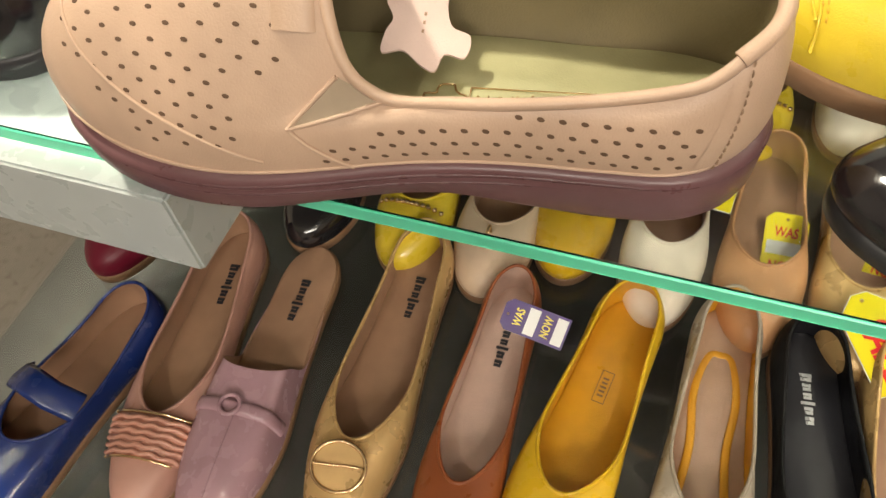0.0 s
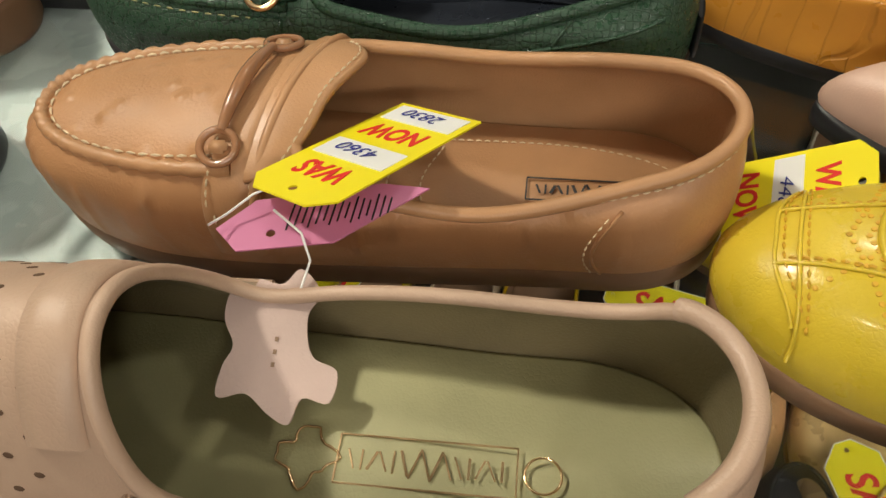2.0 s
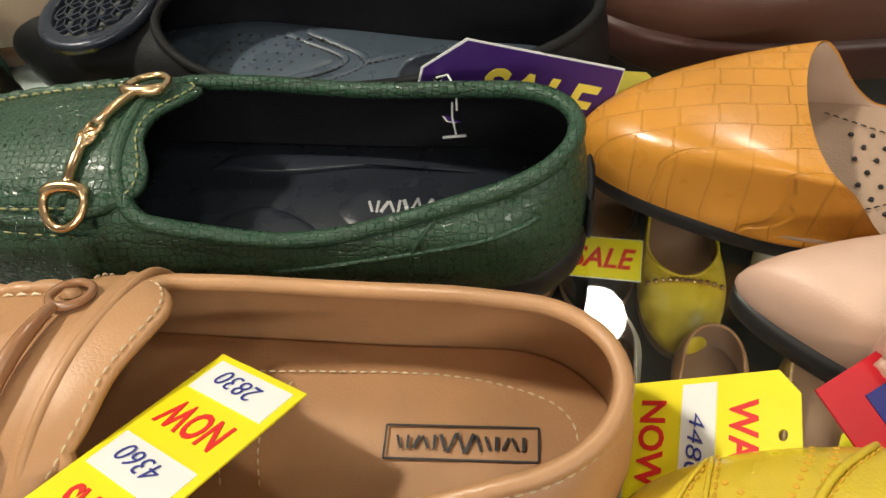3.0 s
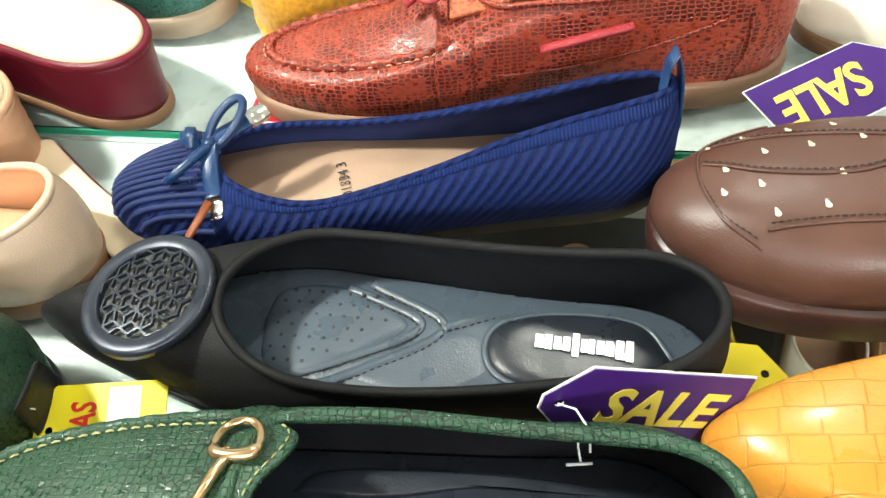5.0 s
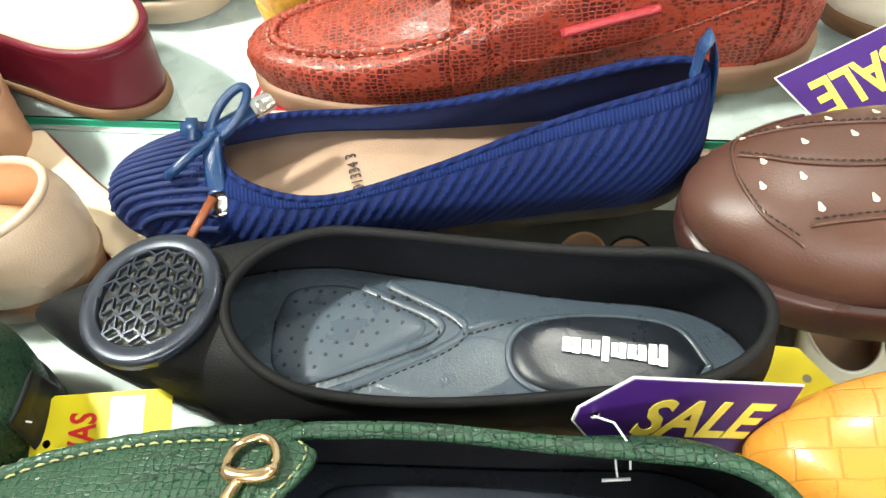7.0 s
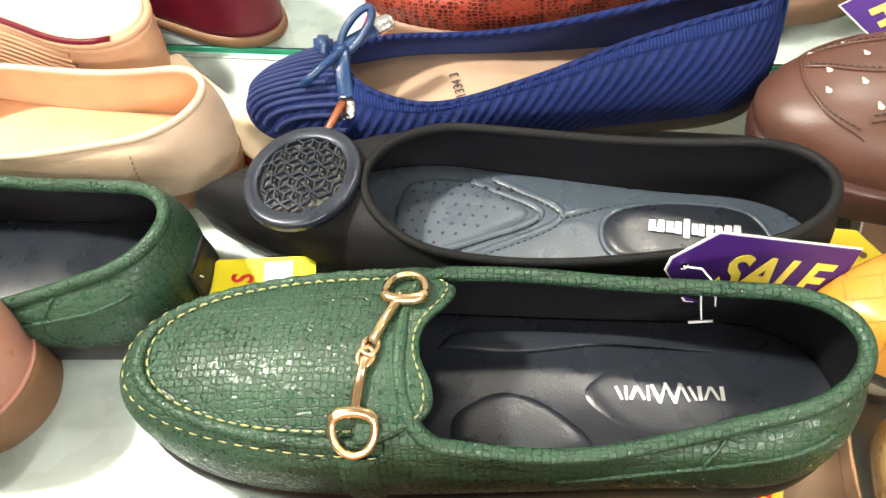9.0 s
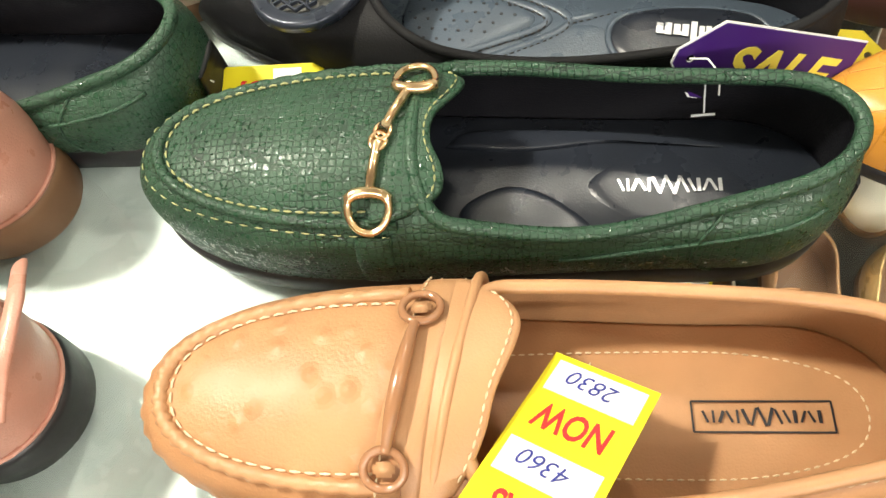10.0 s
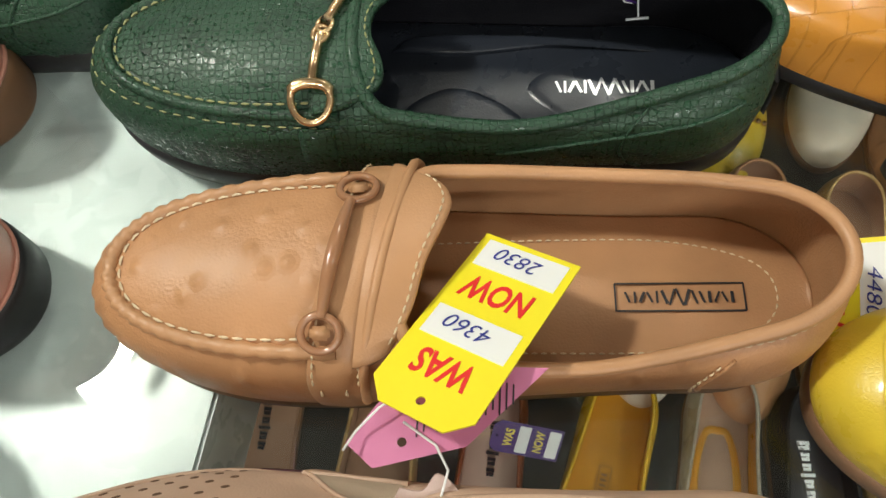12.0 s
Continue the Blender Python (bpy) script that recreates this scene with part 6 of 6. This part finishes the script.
# teal snake shoe and mustard slipper behind
teal = leather("teal_scales", (0.05, 0.19, 0.15), 0.35, kind="scales", second=(0.01, 0.03, 0.03), bump=0.4)
last = moc_last(0.26, 0.038)
build_shoe("moccasin", end_of((-0.006, 0.775), -20, 0.26), -20, last, teal, tan_lining, tan_lining, material("beige_sole", (0.45, 0.36, 0.26), 0.5, "plain"), "teal snake-print shoe with a beige sole", level(0.0), 0.003, bind=teal)
must = leather("mustard_suede", (0.55, 0.27, 0.008), 0.8, kind="suede", bump=0.8)
last = moc_last(0.24, 0.041, rim=0.048, throat=0.34, base=0.008)
so = build_shoe("slipper", (0.031, 0.718, 0), 66, last, must, tan_lining, tan_lining, must, "mustard suede slipper with a stitched apron toe", level(0.0), 0.0, bind=must)
sk = Skin(so)
p, n = sk.line(apron_path(0.014, 0.075, 0.027), 0.0004)
tube("apron_seam", p, 0.0024, must, so, up=n)
stitches("stitching", [q + Vector((0.003, 0, 0.001)) for q in p], n, M["ink_yellow"], so, 0.0045, 0.003, 0.0006)
# tan and dark shoes behind the red moccasin, a beaded one at the far right
last = moc_last(0.26, 0.038, base=0.012)
build_shoe("moccasin", (0.115, 0.772, 0), -16, last, leather("cognac_leather", (0.30, 0.12, 0.03), 0.4), tan_lining, tan_lining, M["brown_rubber"], "cognac leather moccasin on the rear ledge", level(0.0), 0.001, bind=M["tan_binding"])
t2 = black_gloss_shoe((0.285, 0.712, 0), -18, "black shoe with a ridged dark sole")[0]
last = flat_last(0.25, 0.037)
pearl = leather("ivory_leather", (0.78, 0.70, 0.58), 0.35, bump=0.2)
iv = build_shoe("ballerina_shoe", (0.318, 0.640, 0), -20, last, pearl, beige_insole, beige_insole, M["brown_rubber"], "ivory ballerina shoe on the rear ledge", level(0.0), 0.0, bind=pearl)
yt = price_tag(frame_of((-0.012, 0.835, 0.002), (0.03, 0.02, 0), (-0.02, 0.03, 0)), "", "", label="yellow price tag on the rear ledge")
# dark shoe at the near left, strap of the rose pumps
black_gloss_shoe(end_of((-0.178, 0.285), -12, 0.25), -12, "dark patent flat shoe beside the beige slip-on")
ob, last = SHOES["pump1"]
rose = M["rose_leather"]
h = last.rim(0.5)
tube("bow_strap", [h + Vector((-0.006, 0.030, -0.015)), h + Vector((0.004, 0.034, 0.0)), h + Vector((0.010, 0.020, 0.004)), h + Vector((0.012, -0.004, 0.002)), h + Vector((0.012, -0.018, -0.004))], 0.0034, rose, ob, flat=0.5)
for key in ("pump1", "pump2"):
    ob, last = SHOES[key]
    pts = [last.on(i / 90, 0.08, 0.0006) for i in range(90)]
    tube("welt_line", pts, 0.001, rose, ob, closed=True, sides=6)
for key, th in (("cream", M["thread_cream"]),):
    ob, last = SHOES[key]
    sk = Skin(ob)
    p, n = sk.line([(0.228, z) for z in (0.014, 0.02, 0.028, 0.036, 0.044)], 0.0004, "near")
    if len(p) > 2:
        stitches("stitching", p, n, M["thread_tan"], ob, 0.003, 0.002, 0.0004)
    bars(ob, pose(0.215, 0.0, insole_height(last, 0.215) + 0.0003, 0, 0, 200), [(0.003, 0.006)] * 5, M["ink_black"])


# ---------------------------------------------------------------- the lower shelf
def low_flat(heel, turn, up, lin, ins, label, L=0.288, w=0.037, rim=0.044, throat=0.30, mark=None, sole=None, heel_h=0.056, power=2.0, rnd=0.22, mule=False):
    last = flat_last(L, w, rim=rim, heel=heel_h, throat=throat, toe_round=rnd, toe_power=power)
    if mule:
        last.rim_z = [(0, rim + 0.004), (0.07, rim - 0.006), (0.16, 0.018), (0.24, 0.0135), (1, 0.0135)]
        last.rim_round, last.bulge = 0.07, 0.0
    ob = build_shoe("mule" if mule else "pump", (*end_of(heel, turn, L)[:2], LOW), turn, last, up, lin, ins, sole or M["brown_rubber"], label, level(0.0), 0.0, bind=None if mule else up)
    if mark:
        blocks(ob, pose(L * 0.78, 0, insole_height(last, L * 0.78) + 0.0004, 0, 0, 180), [(0.0070, 0.0095), (0.0064, 0.0068), (0.0054, 0.0068), (0.0026, 0.0110), (0.0064, 0.0068), (0.0066, 0.0068)], mark, gap=0.0022)
    return ob, last


pinkish = leather("dusty_pink_leather", (0.46, 0.25, 0.20), 0.35, bump=0.2)
mauve = leather("mauve_leather", (0.40, 0.24, 0.28), 0.25, bump=0.15, coat=0.2)
goldish = leather("gold_leather", (0.58, 0.38, 0.16), 0.3, bump=0.2, metal=0.3)
cognac = leather("russet_leather", (0.26, 0.07, 0.02), 0.35)
yellow = leather("yellow_leather", (0.68, 0.42, 0.015), 0.3, bump=0.2, coat=0.2)
blue = leather("blue_leather", (0.010, 0.027, 0.14), 0.22, bump=0.15, coat=0.3)
taupe = leather("taupe_footbed", (0.36, 0.21, 0.13), 0.45)
amber = leather("amber_footbed", (0.66, 0.33, 0.02), 0.35)
pale_pink = leather("pale_footbed", (0.62, 0.44, 0.36), 0.4)
clear = glass_material("clear_vinyl", (0.96, 0.93, 0.82))
clear.node_tree.nodes["Principled BSDF"].inputs["Roughness"].default_value = 0.15

b_ob, b_last = low_flat((-0.298, 0.372), 58, blue, taupe, taupe, "blue patent pump with an ankle strap", w=0.040, throat=0.42)
tube("ankle_strap", [Vector((0.17, -0.034, 0.045)), Vector((0.165, -0.02, 0.066)), Vector((0.165, 0.0, 0.072)), Vector((0.165, 0.02, 0.066)), Vector((0.17, 0.034, 0.045))], 0.0125, blue, b_ob, flat=0.2, up=[Vector((0, -1, 0.4)), Vector((0, -0.4, 1)), UP, Vector((0, 0.4, 1)), Vector((0, 1, 0.4))])
p_ob, p_last = low_flat((-0.222, 0.452), 78, pinkish, taupe, taupe, "dusty pink pump with a gold buckle", mark=M["ink_black"], throat=0.27)
sk = Skin(p_ob)
saddle("ruched_band", p_ob, sk, 0.058, 0.034, 0.0, M["rose_leather"], -70, 70, 0.003)
for dx in (-0.018, 0.018):
    tube("buckle_bar", [h[0] for h in (sk.section(0.058 + dx, a, 0.0045) for a in range(-56, 57, 7)) if h], 0.0013, M["gold"], p_ob, "gold buckle bar")
for i in range(6):
    tube("ruche", [h[0] for h in (sk.section(0.044 + i * 0.0055 + 0.001 * math.sin(a * 0.2 + i), a, 0.004) for a in range(-64, 65, 8)) if h], 0.0022, M["rose_leather"], p_ob, sides=6)
m_ob, m_last = low_flat((-0.146, 0.428), 74, mauve, taupe, taupe, "mauve leather loafer mule with a ring trim", mark=M["ink_black"], throat=0.46, mule=True, rim=0.05)
sk = Skin(m_ob)
tube("vamp_seam", [h[0] for h in (sk.top(0.02 + 0.075 * i / 20, -0.004, 0.0005) for i in range(21)) if h], 0.0009, mauve, m_ob, sides=6)
saddle("band", m_ob, sk, 0.098, 0.012, 0.0, mauve, -82, 82, 0.0025)
c, n = sk.top(0.098, 0.0, 0.005)
tube("ring_trim", ring_points(c, 0.0085, 0.0085, Vector((1, 0, 0)), Vector((0, 1, 0))), 0.0018, mauve, m_ob, closed=True)
g_ob, g_last = low_flat((-0.034, 0.424), 72, goldish, taupe, taupe, "gold leather pump with a round disc trim", mark=M["ink_black"], L=0.292, throat=0.25)
sk = Skin(g_ob)
c, n = sk.top(0.050, 0.0, 0.003)
tube("disc_edge", ring_points(c, 0.019, 0.022, Vector((1, 0, 0.28)).normalized(), Vector((0, 1, 0))), 0.0016, M["gold"], g_ob, "thin gold ring", closed=True)
bmd = bmesh.new()
bmesh.ops.create_circle(bmd, cap_ends=True, segments=32, radius=0.0195, matrix=Matrix.Translation(c) @ Euler((0, -0.28, 0)).to_matrix().to_4x4())
part("disc_trim", bmd, goldish, g_ob)
tube("disc_edge", [c + Vector((0.006 * math.cos(i * 0.3) * 0.4, -0.02 + 0.004 * i, 0.0015)) for i in range(11)], 0.001, M["gold"], g_ob)
r_ob, r_last = low_flat((0.046, 0.368), 71, cognac, pale_pink, pale_pink, "russet leather pump with a pale footbed", mark=M["ink_black"], w=0.032)
y_ob, y_last = low_flat((0.150, 0.345), 62, yellow, amber, amber, "yellow leather pump with an amber footbed", w=0.038)
frame_mark(y_ob, pose(0.195, 0, insole_height(y_last, 0.195) + 0.0003), 0.030, 0.010, M["brown_rubber"])
bars(y_ob, pose(0.195, 0, insole_height(y_last, 0.195) + 0.0003), [(0.0025, 0.005)] * 5, M["brown_rubber"])
c_ob, c_last = low_flat((0.226, 0.332), 70, leather("greige_leather", (0.42, 0.36, 0.28), 0.3, coat=0.3), amber, beige_insole, "greige flat with a yellow lined edge", w=0.035)
tube("yellow_edge", [Vector((x, y, insole_height(c_last, 0.1) + 0.001)) for x, y in smooth_path([(0.09, 0.020), (0.15, 0.014), (0.2, 0.017), (0.235, 0.010), (0.24, 0.0), (0.235, -0.010), (0.2, -0.017), (0.15, -0.014), (0.09, -0.020)], 60)], 0.0034, amber, c_ob, flat=0.3)
k_ob, k_last = low_flat((0.282, 0.305), 78, M["black_nubuck"], black_lining, M["ink_black"], "black nubuck flat with a silver mark", mark=M["ink_silver"], w=0.036)
low_flat((0.352, 0.285), 74, goldish, taupe, taupe, "pale gold flat on the lower shelf")
low_flat((0.43, 0.25), 74, yellow, amber, amber, "yellow pump at the end of the lower shelf")
# second row behind them, heels to the back
rear = [(-0.30, 0.60, maroon), (-0.10, 0.62, M["black_patent"]), (-0.005, 0.585, M["yellow_patent"]), (0.072, 0.55, M["cream_leather"]), (0.150, 0.565, yellow),
        (0.232, 0.535, M["ivory_leather"]), (0.312, 0.505, M["tan_leather"]), (0.388, 0.475, goldish), (0.46, 0.45, yellow), (0.535, 0.42, blue)]
for i, (hx, hy, mm) in enumerate(rear):
    lab = ("maroon pump on the lower shelf", "black patent pump on the lower shelf", "yellow patent pump with a beaded trim", "cream pump with a small metal ring",
           "yellow leather flat in the rear row", "ivory flat in the rear row", "tan flat in the rear row", "gold flat in the rear row", "yellow flat in the rear row", "blue flat in the rear row")[i]
    o, l = low_flat((hx, hy), 70, mm, taupe, taupe, lab, L=0.2 if i < 5 else 0.23)
    if i == 3:
        sk = Skin(o)
        c, n = sk.top(0.045, 0, 0.004)
        tube("ring_trim", ring_points(c, 0.006, 0.009, Vector((1, 0, 0)), UP), 0.0016, M["gold"], o, closed=True)
    if i == 2:
        sk = Skin(o)
        for k in range(12):
            h = sk.section(0.055, -55 + 10 * k, 0.002)
            if h:
                bb = bmesh.new()
                bmesh.ops.create_icosphere(bb, subdivisions=1, radius=0.003, matrix=Matrix.Translation(h[0]))
                part("bead", bb, M["gold"], o)
# third row, farther back on the lower shelf
REAR = {o["label"]: o for o in bpy.data.objects if o.parent is None and "label" in o.keys() and o.name.startswith("pump")}
third = [("yellow patent pump with a beaded trim", 0.10), ("ivory flat in the rear row", 0.185), ("tan flat in the rear row", 0.265), ("blue flat in the rear row", 0.35), ("yellow leather flat in the rear row", 0.43),
         ("gold flat in the rear row", 0.51), ("cream pump with a small metal ring", 0.595), ("yellow flat in the rear row", 0.68), ("black patent pump on the lower shelf", 0.02), ("tan flat in the rear row", -0.065)]
for lab, along in third:
    toe = shelf(along, 0.585 + 0.02 * math.sin(along * 40), LOW)
    copy_thing(REAR[lab], pose(toe.x, toe.y, LOW, 0, 0, 68 + 8 * math.sin(along * 23)))

# tags down there
sale_tag(frame_of((0.318, 0.315, LOW + 0.055), (0.012, -0.075, -0.01), (0.036, 0.004, 0.012)), "card_yellow", "ink_red", label="yellow sale tag with red lettering")
pt = price_tag(frame_of((0.026, 0.312, LOW + 0.066), (0.41, 0.70, 0.58), (-0.80, 0.41, 0.33)) @ Matrix.Diagonal((0.72, 0.72, 0.72, 1)), "", "", label="purple price tag with yellow words", length=0.078)
for ch in pt.children:
    if ch.name.startswith("card"):
        ch.data.materials[0] = M["card_purple"]
    elif ch.name.startswith("word"):
        ch.data.materials[0] = M["ink_yellow"]
sale_tag(frame_of((-0.085, 0.50, LOW + 0.03), (0.05, 0.06, 0.0), (-0.03, 0.03, 0.01)), "card_yellow", "ink_red", label="yellow sale tag between the rear shoes")
price_tag(frame_of((0.30, 0.42, LOW + 0.03), (0.03, -0.01, 0.0), (0.01, 0.03, 0.01)), "", "", label="yellow price tag on the lower shelf")
price_tag(frame_of((0.40, 0.40, LOW + 0.03), (0.03, -0.02, 0.0), (0.02, 0.03, 0.01)), "", "", label="yellow price tag on the lower shelf")
sale_tag(frame_of((0.17, 0.46, LOW + 0.06), (0.06, -0.03, 0.0), (0.02, 0.03, 0.01)), "card_yellow", "ink_red", label="yellow sale tag on the lower shelf")
# small things round the navy shoe
price_tag(frame_of((-0.075, 0.582, 0.004), (0.0, 0.03, 0.0), (-0.03, 0.004, 0.0)), "", "", label="yellow price tag under the navy shoe", length=0.05)
tagged(tube("leather_strip", [Vector((-0.010, 0.562, 0.040)), Vector((-0.017, 0.553, 0.037)), Vector((-0.026, 0.546, 0.030)), Vector((-0.034, 0.542, 0.024))], 0.0024, cognac, None, sides=6, flat=0.5), "russet leather strip hanging by the navy bow", "strip")
price_tag(frame_of((0.215, 0.515, LOW + 0.05), (0.03, -0.01, 0.0), (0.01, 0.03, 0.015)), "", "", label="yellow price tag on the lower shelf")
sale_tag(frame_of((0.19, 0.60, LOW + 0.06), (0.06, -0.02, 0.0), (0.02, 0.04, 0.01)), "card_yellow", "ink_red", label="yellow sale tag on the lower shelf")
